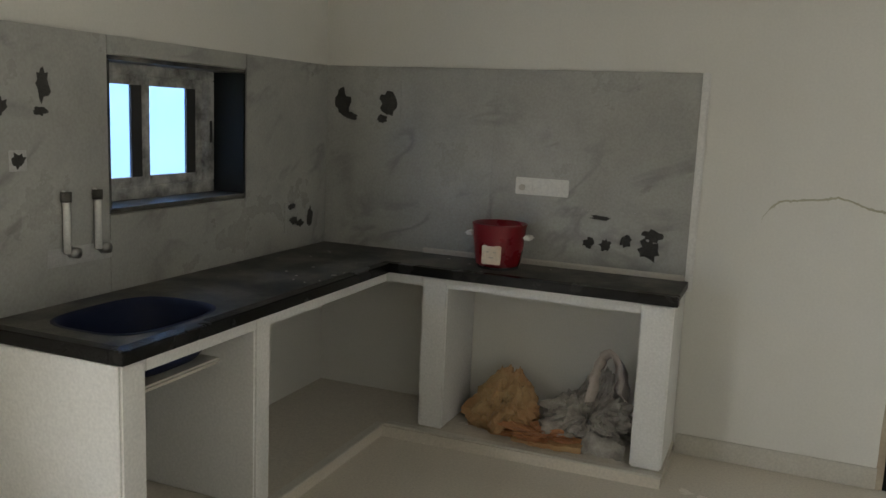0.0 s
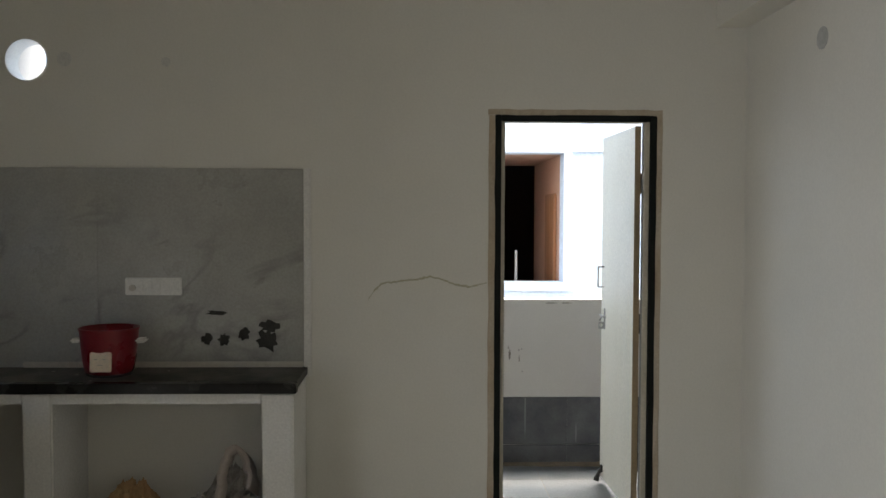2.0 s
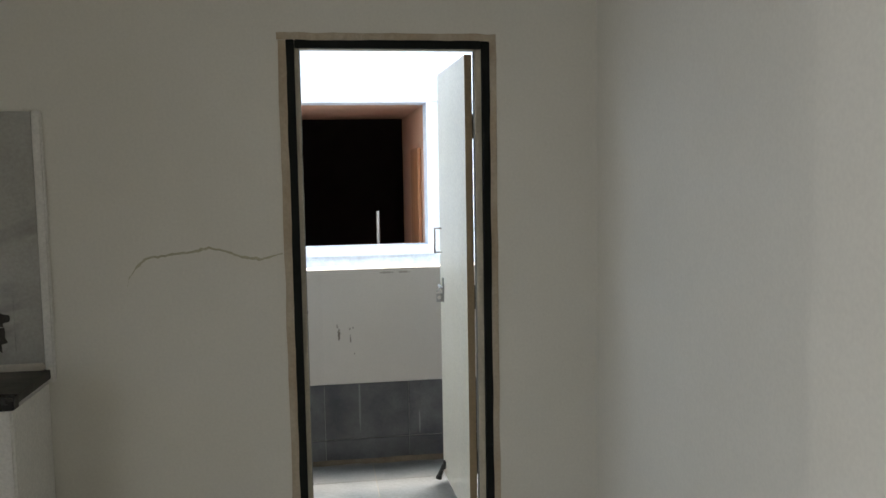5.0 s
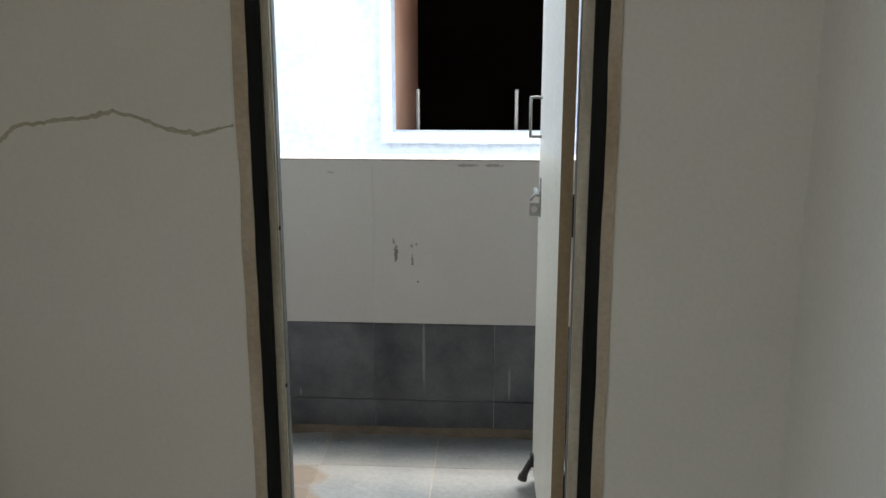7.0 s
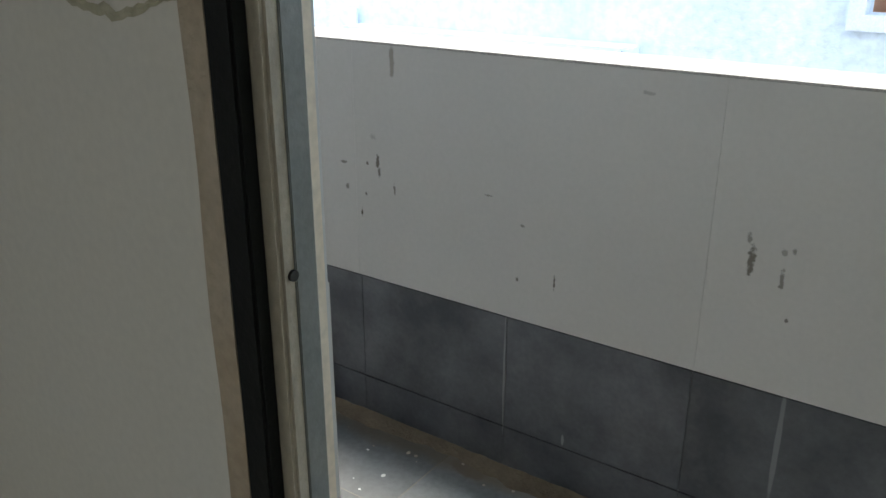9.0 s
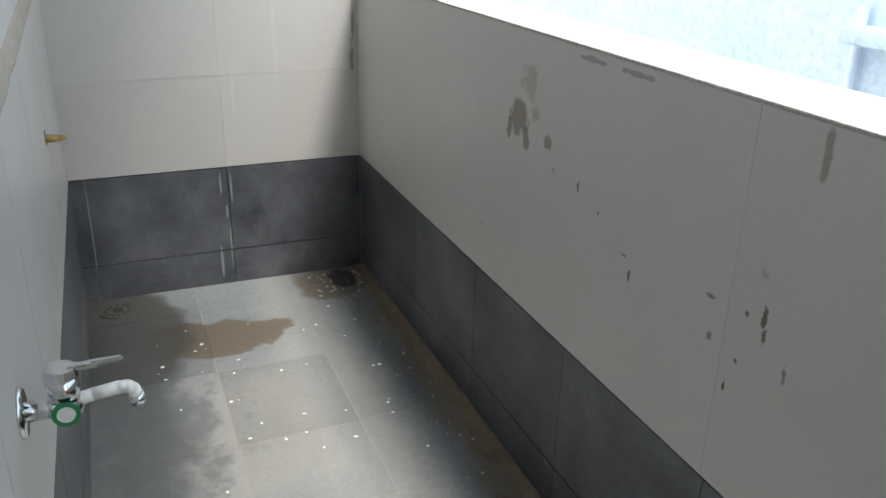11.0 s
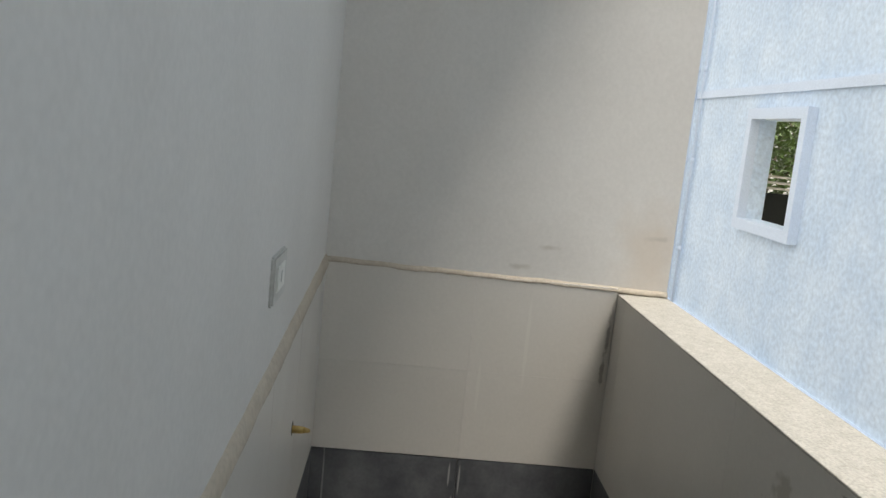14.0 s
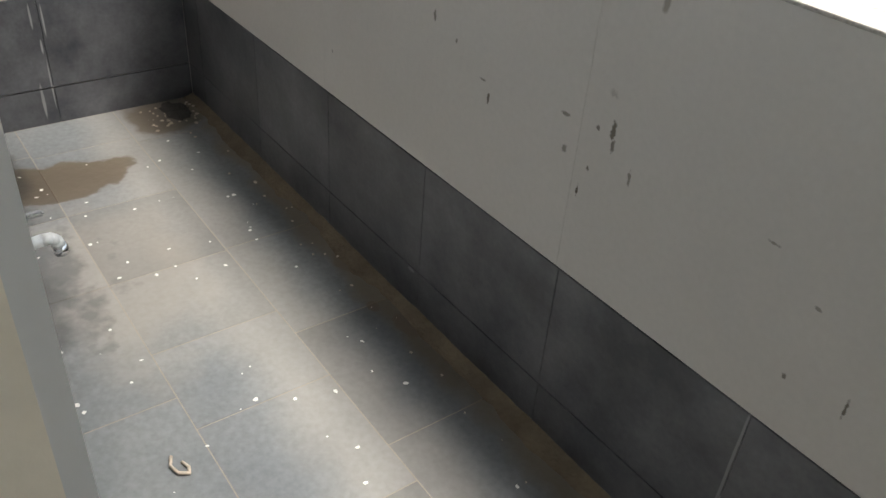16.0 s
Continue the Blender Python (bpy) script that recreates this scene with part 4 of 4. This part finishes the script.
# crack across the wall, with a filled edge
bm = bmesh.new()
pts = [(2.275, 1.15), (2.28, 1.18), (2.31, 1.225), (2.35, 1.257), (2.41, 1.264), (2.45, 1.27), (2.52, 1.276), (2.58, 1.291), (2.63, 1.280), (2.68, 1.259), (2.73, 1.246), (2.78, 1.240), (2.83, 1.255), (2.863, 1.262)]
fine = []
for (xa, za), (xb, zb) in zip(pts, pts[1:]):
    for k in range(6):
        f = k / 6
        fine.append((xa + (xb - xa) * f, za + (zb - za) * f + 0.006 * noise.noise(Vector((xa * 60 + f * 7, 1.3, 2.0)))))
rows = []
for i, (x, z) in enumerate(fine):
    w = 0.0065 * (0.6 + abs(noise.noise(Vector((i * 0.4, 5.0, 1.0))))) * (0.5 if i < 12 or i > 70 else 1.0)
    rows.append([bm.verts.new((x, -0.0005, z - w)), bm.verts.new((x, -0.0022, z)), bm.verts.new((x, -0.0005, z + w))])
for p, q in zip(rows, rows[1:]):
    bm.faces.new((p[0], p[1], q[1], q[0]))
    bm.faces.new((p[1], p[2], q[2], q[1]))
structure("crack", bm, M_CRACK, "thin filled crack across the plaster", "crack")
for x, z in ((0.83, 2.33), (1.31, 2.32)):
    bm = bmesh.new()
    add_tube(bm, (x, -0.003, z), (x, 0.001, z), 0.035 if x < 1 else 0.022, seg=20)
    structure("ceiling_rose_patch", bm, M_CEIL, "round plastered wiring cover on the wall", "wall cover")
bm = bmesh.new()
add_tube(bm, (4.127, -0.76, 2.30), (4.131, -0.76, 2.30), 0.045, seg=20)
structure("round_cover", bm, M_GREYPL, "round grey wiring cover on the wall", "wall cover")

# ---- balcony fittings ----
tap = thing("tap", (1.945, 0.123, 0.700), "chrome wall tap with lever handle", "tap")
TX, TZ = 1.945, 0.700
bm = bmesh.new()
add_tube(bm, (TX, 0.1220, TZ), (TX, 0.1300, TZ), 0.034, 0.029, 28)
under(tap, part("flange", bm, M_CHROME, None, "", True))
bm = bmesh.new()
add_tube(bm, (TX, 0.1280, TZ), (TX, 0.1810, TZ), 0.0125, seg=20)
bmesh.ops.create_uvsphere(bm, u_segments=20, v_segments=12, radius=0.0205, matrix=Matrix.Translation((TX, 0.1750, TZ)))
add_tube(bm, (TX, 0.1750, TZ + 0.005), (TX, 0.1740, TZ + 0.042), 0.0175, 0.0195, 24)
under(tap, part("valve_body", bm, M_CHROME, None, "", True))
bm = bmesh.new()
spout = [(TX, 0.1810, TZ + 0.003), (TX, 0.2060, TZ + 0.009), (TX, 0.2360, TZ + 0.0125), (TX, 0.2470, TZ + 0.0115), (TX, 0.2530, TZ + 0.006), (TX, 0.2550, TZ - 0.002)]
add_path(bm, spout, 0.0082, 18)
under(tap, part("spout", bm, M_WHITEPL, None, "spout with pale film", True))
bm = bmesh.new()
add_tube(bm, (TX, 0.2548, TZ - 0.001), (TX, 0.2565, TZ - 0.014), 0.0098, 0.0092, 18)
under(tap, part("nozzle", bm, M_CHROME, None, "chrome nozzle", True))
bm = bmesh.new()
add_tube(bm, (TX, 0.1740, TZ + 0.042), (TX, 0.1745, TZ + 0.053), 0.0205, 0.0180, 24)
add_box(bm, TX - 0.0065, TX + 0.0065, 0.1810, 0.2180, TZ + 0.047, TZ + 0.054, 0.002)
add_box(bm, TX - 0.0055, TX + 0.0055, 0.2070, 0.2460, TZ + 0.0485, TZ + 0.0555, 0.0025)
under(tap, part("lever", bm, M_CHROME, None, "", False))
bm = bmesh.new()
add_tube(bm, (TX + 0.0200, 0.1750, TZ), (TX + 0.0222, 0.1750, TZ), 0.0165, seg=24)
sticker = under(tap, part("sticker", bm, M_GREEN, None, "round green sticker"))
bm = bmesh.new()
add_tube(bm, (TX + 0.0223, 0.1750, TZ), (TX + 0.0229, 0.1750, TZ), 0.0105, seg=24)
sub(sticker, part("sticker_centre", bm, M_WHITEPL, None, "white centre"))
tap.scale = (1.05, 1.05, 1.05)

stub = thing("pipe_stub", (0.808, 0.130, 0.758), "yellow plugged pipe stub in the tiled wall", "pipe")
bm = bmesh.new()
add_tube(bm, (0.808, 0.118, 0.758), (0.808, 0.152, 0.758), 0.0105, 0.009, 14)
add_tube(bm, (0.808, 0.152, 0.758), (0.808, 0.170, 0.757), 0.0085, 0.004, 12)
under(stub, part("plug", bm, M_BRASS, None, "", True))
bm = bmesh.new()
add_tube(bm, (0.808, 0.1200, 0.760), (0.808, 0.1245, 0.760), 0.019, seg=9)
under(stub, part("broken_hole", bm, M_HOLE, None, "broken dark edge"))

plate = thing("switch_box", (1.248, 0.126, 1.19), "bare white switch box cover on the wall", "switch")
cover = box_part("cover", plate, (1.173, 1.323, 0.114, 0.1275, 1.190, 1.286), M_PLATE, "", 0.004)
box_sub("inset", cover, (1.205, 1.291, 0.1272, 0.1295, 1.213, 1.264), M_WHITEPL, "", 0.002)
box_sub("socket_slot", cover, (1.243, 1.253, 0.129, 0.1302, 1.228, 1.250), M_GREYPL)

drain = thing("floor_drain", (0.298, 0.215, BAL_Z), "round metal floor drain with dark hole", "drain")
bm = bmesh.new()
add_tube(bm, (0.298, 0.215, BAL_Z - 0.004), (0.298, 0.215, BAL_Z + 0.006), 0.06, 0.057, 28)
grate = under(drain, part("grate", bm, M_GRATE, None, "dull metal grate"))
# slots and centre hole are dark discs, their inner shade given by colour alone
for k in range(12):
    a = k * math.pi / 6
    bm = bmesh.new()
    add_tube(bm, (0.298 + 0.038 * math.cos(a), 0.215 + 0.038 * math.sin(a), BAL_Z + 0.004), (0.298 + 0.038 * math.cos(a), 0.215 + 0.038 * math.sin(a), BAL_Z + 0.0068), 0.006, seg=8)
    sub(grate, part("slot", bm, M_DARK))
bm = bmesh.new()
add_tube(bm, (0.298, 0.215, BAL_Z + 0.004), (0.298, 0.215, BAL_Z + 0.007), 0.018, seg=16)
sub(grate, part("centre_hole", bm, M_DARK))



def scatter(name, n, area, size, mat, label, cat, seed, flat=0.35):
    rr = random.Random(seed)
    b2 = bmesh.new()
    for _ in range(n):
        x, y = rr.uniform(area[0], area[1]), rr.uniform(area[2], area[3])
        s = size * rr.uniform(0.3, 1.2)
        m = Matrix.Translation((x, y, BAL_Z + s * flat * 0.3)) @ Euler((rr.uniform(-.2, .2), rr.uniform(-.2, .2), rr.uniform(0, 6))).to_matrix().to_4x4() @ Matrix.Diagonal((s * rr.uniform(0.6, 1.5), s, s * flat, 1))
        bmesh.ops.create_icosphere(b2, subdivisions=1, radius=1.0, matrix=m)
    return tagged(part(name, b2, mat), label, cat, kind="stuff")


scatter("paint_specks", 90, (0.45, 2.6, 0.28, 0.95), 0.0058, M_WHITEPL, "white paint specks dried on the floor", "paint", 4, 0.12)
scatter("rubble", 45, (0.235, 0.41, 0.86, 1.05), 0.006, M_MORTAR, "small rubble beside the corner hole", "rubble", 6, 0.6)
scatter("pebbles", 40, (0.45, 2.9, 0.95, 1.07), 0.005, M_MORTAR, "small pebbles of mortar along the parapet", "rubble", 9, 0.6)
# low dark lump; the shade of the hole is put into its colour
hole = crumpled("corner_hole", (0.292, 0.975, 0.034), (0.075, 0.045, 0.012), M_HOLE, "broken hole in the floor corner drawn as a dark lump", 4, cat="hole", floor_z=BAL_Z - 0.002)
bm = bmesh.new()
add_path(bm, [(1.788, 0.395, BAL_Z + 0.004), (1.813, 0.385, BAL_Z + 0.006), (1.838, 0.392, BAL_Z + 0.006), (1.848, 0.41, BAL_Z + 0.004), (1.833, 0.415, BAL_Z + 0.005), (1.813, 0.408, BAL_Z + 0.004)], 0.0035, 8)
tagged(part("dried_twig", bm, M_MORTAR, None, "", True), "curled dry scrap lying on the floor tiles", "scrap")


def ledge(name, a, b, z0, z1, depth, along, seed, label, sag=0.0):
    """A rough rounded line of mortar on top of the tiles."""
    b2 = bmesh.new()
    n = int((b - a) / 0.012)
    rows = []
    for i in range(n + 1):
        u = a + (b - a) * i / n
        k = 1 + 0.2 * noise.noise(Vector((u * 4, seed, 0))) + 0.1 * noise.noise(Vector((u * 30, seed, 3)))
        d = depth * k
        zz = 0.004 * noise.noise(Vector((u * 9, seed, 8))) + 0.002 * noise.noise(Vector((u * 40, seed, 5)))
        drop = sag * (u - a)
        prof = ((0.0, z0 - 0.004 + zz * 1.6), (d * 0.75, z0 + 0.002 + zz * 1.4), (d, z0 + 0.3 * (z1 - z0) + zz), (d * 0.45, z1 - 0.006 + zz), (0.0, z1 + zz))
        rows.append([b2.verts.new((u, OUT_Y + 0.010 + q, z - drop) if along == "x" else (END_X - 0.001 + q, u, z - drop)) for q, z in prof])
    for p, q in zip(rows, rows[1:]):
        for i in range(4):
            b2.faces.new((p[i], p[i + 1], q[i + 1], q[i]))
    b2.faces.new(rows[0])
    b2.faces.new(rows[-1][::-1])
    ob = structure(name, b2, M_MORTAR, label, "ledge")
    for p in ob.data.polygons:
        p.use_smooth = True
    return ob


ledge("trim_mortar_house", END_X, 2.885, 1.066, 1.112, 0.013, "x", 2, "rough sandy mortar line above the wall tiles", 0.045)
ledge("trim_mortar_end", 0.115, 1.245, 1.086, 1.106, 0.012, "y", 5, "rough sandy mortar line above the wall tiles", 0.014)

# silt swept against the foot of the parapet
bm = bmesh.new()
rows = []
for i in range(240):
    u = END_X + 0.01 + i * (4.5 / 239)
    w = 0.020 + 0.014 * noise.noise(Vector((u * 4, 3.0, 1.0))) + 0.006 * noise.noise(Vector((u * 22, 1.0, 7.0)))
    h = 0.016 + 0.012 * noise.noise(Vector((u * 3, 9.0, 2.0))) + 0.005 * noise.noise(Vector((u * 25, 4.0, 2.0)))
    rows.append([bm.verts.new((u, PY - q, BAL_Z + z)) for q, z in ((w * 2.2, -0.001), (w, h * 0.35), (w * 0.4, h * 0.8), (-0.001, h))])
for p, q in zip(rows, rows[1:]):
    for i in range(3):
        bm.faces.new((p[i], p[i + 1], q[i + 1], q[i]))
tagged(part("silt", bm, M_SILT, None, "", True), "brown silt swept along the foot of the parapet", "dirt", kind="stuff")

# ---- stains and marks ----
DIRT = (0.17, 0.125, 0.065)
for cx, cz, rx, rz, st in ((1.408, 0.885, 0.034, 0.040, 0.75), (1.448, 0.965, 0.030, 0.036, 0.35), (1.365, 0.850, 0.010, 0.020, 0.75), (1.441, 0.845, 0.014, 0.026, 0.75), (1.478, 0.905, 0.018, 0.014, 0.4), (1.539, 0.858, 0.015, 0.014, 0.7),
                           (2.225, 1.030, 0.007, 0.030, 0.6)):
    stain(M_BEIGE, (cx, PY, cz), (rx, 0.05, rz), DIRT, st, 1.3, 30.0, 0.45)
for cx, cz, rx, rz, st in ((1.565, 0.812, 0.012, 0.004, 0.5), (1.664, 0.808, 0.008, 0.013, 0.8), (1.740, 0.781, 0.006, 0.006, 0.7), (1.242, 0.580, 0.006, 0.006, 0.6), (1.853, 0.705, 0.006, 0.013, 0.9), (1.832, 0.735, 0.016, 0.003, 0.7),
                           (2.064, 0.762, 0.014, 0.005, 0.7), (2.175, 0.777, 0.009, 0.018, 0.9), (2.179, 0.752, 0.007, 0.014, 0.8), (2.141, 0.770, 0.008, 0.005, 0.8), (2.073, 0.700, 0.014, 0.008, 0.7), (2.135, 0.690, 0.006, 0.006, 0.9),
                           (2.119, 0.637, 0.005, 0.014, 1.0), (2.226, 0.716, 0.006, 0.016, 0.7), (2.162, 0.839, 0.018, 0.008, 0.3), (2.498, 0.749, 0.016, 0.003, 0.6), (2.581, 0.562, 0.006, 0.006, 0.8), (2.676, 0.576, 0.005, 0.018, 0.9), (2.590, 0.694, 0.010, 0.004, 0.6),
                           (3.090, 0.725, 0.012, 0.034, 0.85), (3.082, 0.770, 0.008, 0.012, 0.6), (3.150, 0.700, 0.008, 0.022, 0.7), (3.148, 0.755, 0.010, 0.008, 0.5), (3.165, 0.760, 0.006, 0.006, 0.6), (3.170, 0.620, 0.005, 0.005, 0.8), (2.860, 1.020, 0.022, 0.005, 0.35)):
    stain(M_BEIGE, (cx, PY, cz), (rx * 0.55, 0.05, rz * 0.8), (0.10, 0.078, 0.05), st, 1.3, 115.0, 0.6)
for cy, z0, z1 in ((0.80, 0.72, 1.03), (0.655, 0.62, 0.80)):
    stain(M_BEIGE, (END_X, cy, (z0 + z1) / 2), (0.03, 0.006, (z1 - z0) / 2), (0.66, 0.63, 0.57), 0.5, 0.15, 8.0)
for cy, cz, ry, rz in ((0.59, 0.40, 0.004, 0.035), (0.625, 0.385, 0.004, 0.04), (0.605, 0.30, 0.004, 0.02), (0.575, 0.12, 0.006, 0.05), (0.61, 0.17, 0.003, 0.07), (0.17, 0.30, 0.003, 0.12)):
    stain(M_SLATE, (END_X, cy, cz), (0.03, ry * 0.8, rz * 1.2), (0.42, 0.42, 0.40), 0.6, 0.3, 25.0)
for cx, cz, rx, rz in ((2.72, 0.18, 0.004, 0.012), (3.51, 0.23, 0.005, 0.05), (3.19, 0.34, 0.006, 0.11), (1.63, 0.15, 0.014, 0.004), (2.555, 0.31, 0.004, 0.14)):
    stain(M_SLATE, (cx, PY, cz), (rx * 0.9, 0.03, rz * 1.2), (0.36, 0.36, 0.35), 0.5, 0.3, 20.0)
# damp silt, dust and splashes on the floor
SILT = (0.095, 0.074, 0.050)
DUST = (0.33, 0.295, 0.25)
for m in (M_FTILE, M_GROUT):
    stain(m, (1.553, 0.76, BAL_Z), (1.953, 0.13, 0.1), DUST, 0.3, 0.5, 5.0, 0.7)
    stain(m, (1.153, 0.50, BAL_Z), (0.35, 0.18, 0.1), DUST, 0.45, 0.6, 6.0, 0.7)
    stain(m, (0.583, 0.49, BAL_Z), (0.115, 0.24, 0.1), SILT, 0.92, 0.6, 11.0, 0.1)
    stain(m, (0.503, 0.24, BAL_Z), (0.36, 0.17, 0.1), (0.045, 0.040, 0.032), 0.85, 0.5, 7.0, 0.25)
    stain(m, (0.903, 0.19, BAL_Z), (0.62, 0.16, 0.1), (0.062, 0.063, 0.060), 0.7, 0.7, 7.0, 0.45)
    stain(m, (1.053, 0.30, BAL_Z), (0.24, 0.15, 0.1), (0.060, 0.063, 0.063), 0.6, 1.5, 13.0, 0.5)
    stain(m, (0.303, 0.94, BAL_Z), (0.13, 0.14, 0.1), SILT, 0.85, 0.5, 10.0, 0.2)
    stain(m, (1.553, 1.07, BAL_Z), (1.753, 0.07, 0.1), (0.16, 0.125, 0.08), 0.75, 0.9, 7.0, 0.6)
    for cx, cy, r in ((1.693, 1.04, 0.05), (1.583, 1.0, 0.022), (1.383, 1.04, 0.05), (1.843, 1.06, 0.03), (2.493, 1.03, 0.05), (2.793, 0.70, 0.10), (2.753, 0.55, 0.14)):
        stain(m, (cx, cy, BAL_Z), (r, r * 0.7, 0.1), (0.14, 0.10, 0.065), 0.7, 0.5, 14.0, 0.25)
stain(M_BALWALL, (END_X, 1.18, 1.2), (0.05, 0.08, 0.14), (0.56, 0.46, 0.36), 0.5, 1.2, 9.0, 1.4)
for cy, cz in ((0.84, 1.20), (0.74, 1.13), (1.19, 1.26)):
    stain(M_BALWALL, (END_X, cy, cz), (0.05, 0.03, 0.008), (0.42, 0.38, 0.33), 0.55, 1.4, 26.0, 1.0)
for cy, cz in ((1.066, 0.93), (1.06, 0.80)):
    stain(M_BEIGE, (END_X, cy, cz), (0.05, 0.006, 0.05), (0.16, 0.14, 0.11), 0.6, 1.2, 50.0, 0.6)
for x in (1.675, 1.815, 3.35, 3.44):
    stain(M_BEIGE, (x, PY, 1.048), (0.04, 0.05, 0.005), (0.20, 0.17, 0.13), 0.6, 1.4, 50.0, 0.4)
vary(M_SLATE, 0.12)
vary(M_FTILE, 0.16)
vary(M_BEIGE, 0.03)
vary(M_MARBLE, 0.04)

# ---- wall and floor pieces ----


def pieces(parent, name, boxes, mat, bevel=0.0015):
    """Tiles, each an object of its own; equal sizes share one mesh."""
    cache = {}
    for x0, x1, y0, y1, z0, z1 in boxes:
        key = tuple(round(v, 4) for v in (x1 - x0, y1 - y0, z1 - z0))
        if key not in cache:
            b2 = bmesh.new()
            add_box(b2, -key[0] / 2, key[0] / 2, -key[1] / 2, key[1] / 2, -key[2] / 2, key[2] / 2, min(bevel, min(key) * 0.3))
            cache[key] = mesh_of(name, b2, mat)
        ob = new(name, cache[key])
        ob.parent = parent
        ob.location = ((x0 + x1) / 2, (y0 + y1) / 2, (z0 + z1) / 2)


def cuts(lo, hi, first, pitch, gap):
    """Spans between joints at first + k * pitch, clipped to lo..hi."""
    edges = [lo] + [first + k * pitch for k in range(-20, 40) if lo + 0.02 < first + k * pitch < hi - 0.02] + [hi]
    return [(a + (gap / 2 if a != lo else 0), b - (gap / 2 if b != hi else 0)) for a, b in zip(edges, edges[1:])]


g = 0.001
tile_rows = ((BAL_Z - 0.004, 0.157), (0.160, 0.458))
bx = [(a, b, PY, PY + 0.007, z0, z1) for a, b in cuts(END_X + 0.008, 5.19, 1.663, 0.4475, g) for z0, z1 in tile_rows]
pieces(parapet, "charcoal_tile", bx, M_SLATE, 0.0008)
pieces(parapet, "beige_tile", [(a, b, PY, PY + 0.007, 0.461, 1.063) for a, b in cuts(END_X + 0.008, 5.19, 1.1975, 0.905, 0.0005)], M_BEIGE, 0.0002)
bx = [(END_X, END_X + 0.008, a, b, z0, z1) for a, b in cuts(0.118, PY - 0.001, 0.615, 0.4475, g) for z0, z1 in tile_rows]
pieces(end_wall, "charcoal_tile", bx, M_SLATE)
pieces(end_wall, "beige_tile", [(END_X, END_X + 0.008, a, b, z0, z1) for a, b in cuts(0.118, PY - 0.001, 0.615, 0.905, 0.0005) for z0, z1 in ((0.461, 0.766), (0.7666, 1.088))], M_BEIGE, 0.0002)
for lo, hi, first in ((END_X, 2.898, 1.1975), (3.69, 5.19, 4.1)):
    for a, b in cuts(lo, hi, first, 0.4475, g):
        m = OUT_Y + 0.010
        pieces(house_wall, "charcoal_tile", [(a, b, m - 0.0045, m + 0.005, z0, z1) for z0, z1 in tile_rows], M_SLATE)
        pieces(house_wall, "beige_tile", [(a, b, m - 0.0045, m + 0.005, 0.461, 1.082 - 0.045 * ((a + b) / 2 - 0.19))], M_BEIGE, 0.0008)
bx = []
for y0, y1, joints in ((0.125, 0.4655, (0.393, 0.793, 1.168, 1.633, 2.013, 2.403)), (0.4685, 0.7835, (0.413, 0.793, 1.168, 1.473, 1.743, 2.103, 2.453)), (0.7865, 1.0785, (0.453, 1.160, 1.573, 1.993, 2.413))):
    ends = [END_X + 0.009, *joints, 2.85, 3.25, 3.65, 4.05, 4.45, 4.85, 5.19]
    for a, b in zip(ends, ends[1:]):
        bx.append((a + 0.0015, b - 0.0015, y0, y1, BAL_Z - 0.0075, BAL_Z))
pieces(balcony_floor, "slate_tile", bx, M_FTILE, 0.0006)
wall_l = bpy.data.objects["wall_left"]
wall_b = bpy.data.objects["wall_back"]
bx = [(a, b, -0.0142, -0.001, CZ1 - 0.03, 1.812) for a, b in cuts(0.0145, 1.967, 0.98, 0.98, 0.0004)]
pieces(wall_b, "marble_tile", bx, M_MARBLE, 0.001)
bx = []
for a, b, z0, z1 in ((-0.746, -0.001, CZ1 - 0.03, 1.812), (-1.604, -0.748, CZ1 - 0.03, 1.146), (-1.604, -0.748, 1.744, 1.812), (-2.5, -1.606, CZ1 - 0.03, 1.812)):
    bx.append((0.001, 0.0142, a, b, z0, z1))
pieces(wall_l, "marble_tile", bx, M_MARBLE, 0.001)
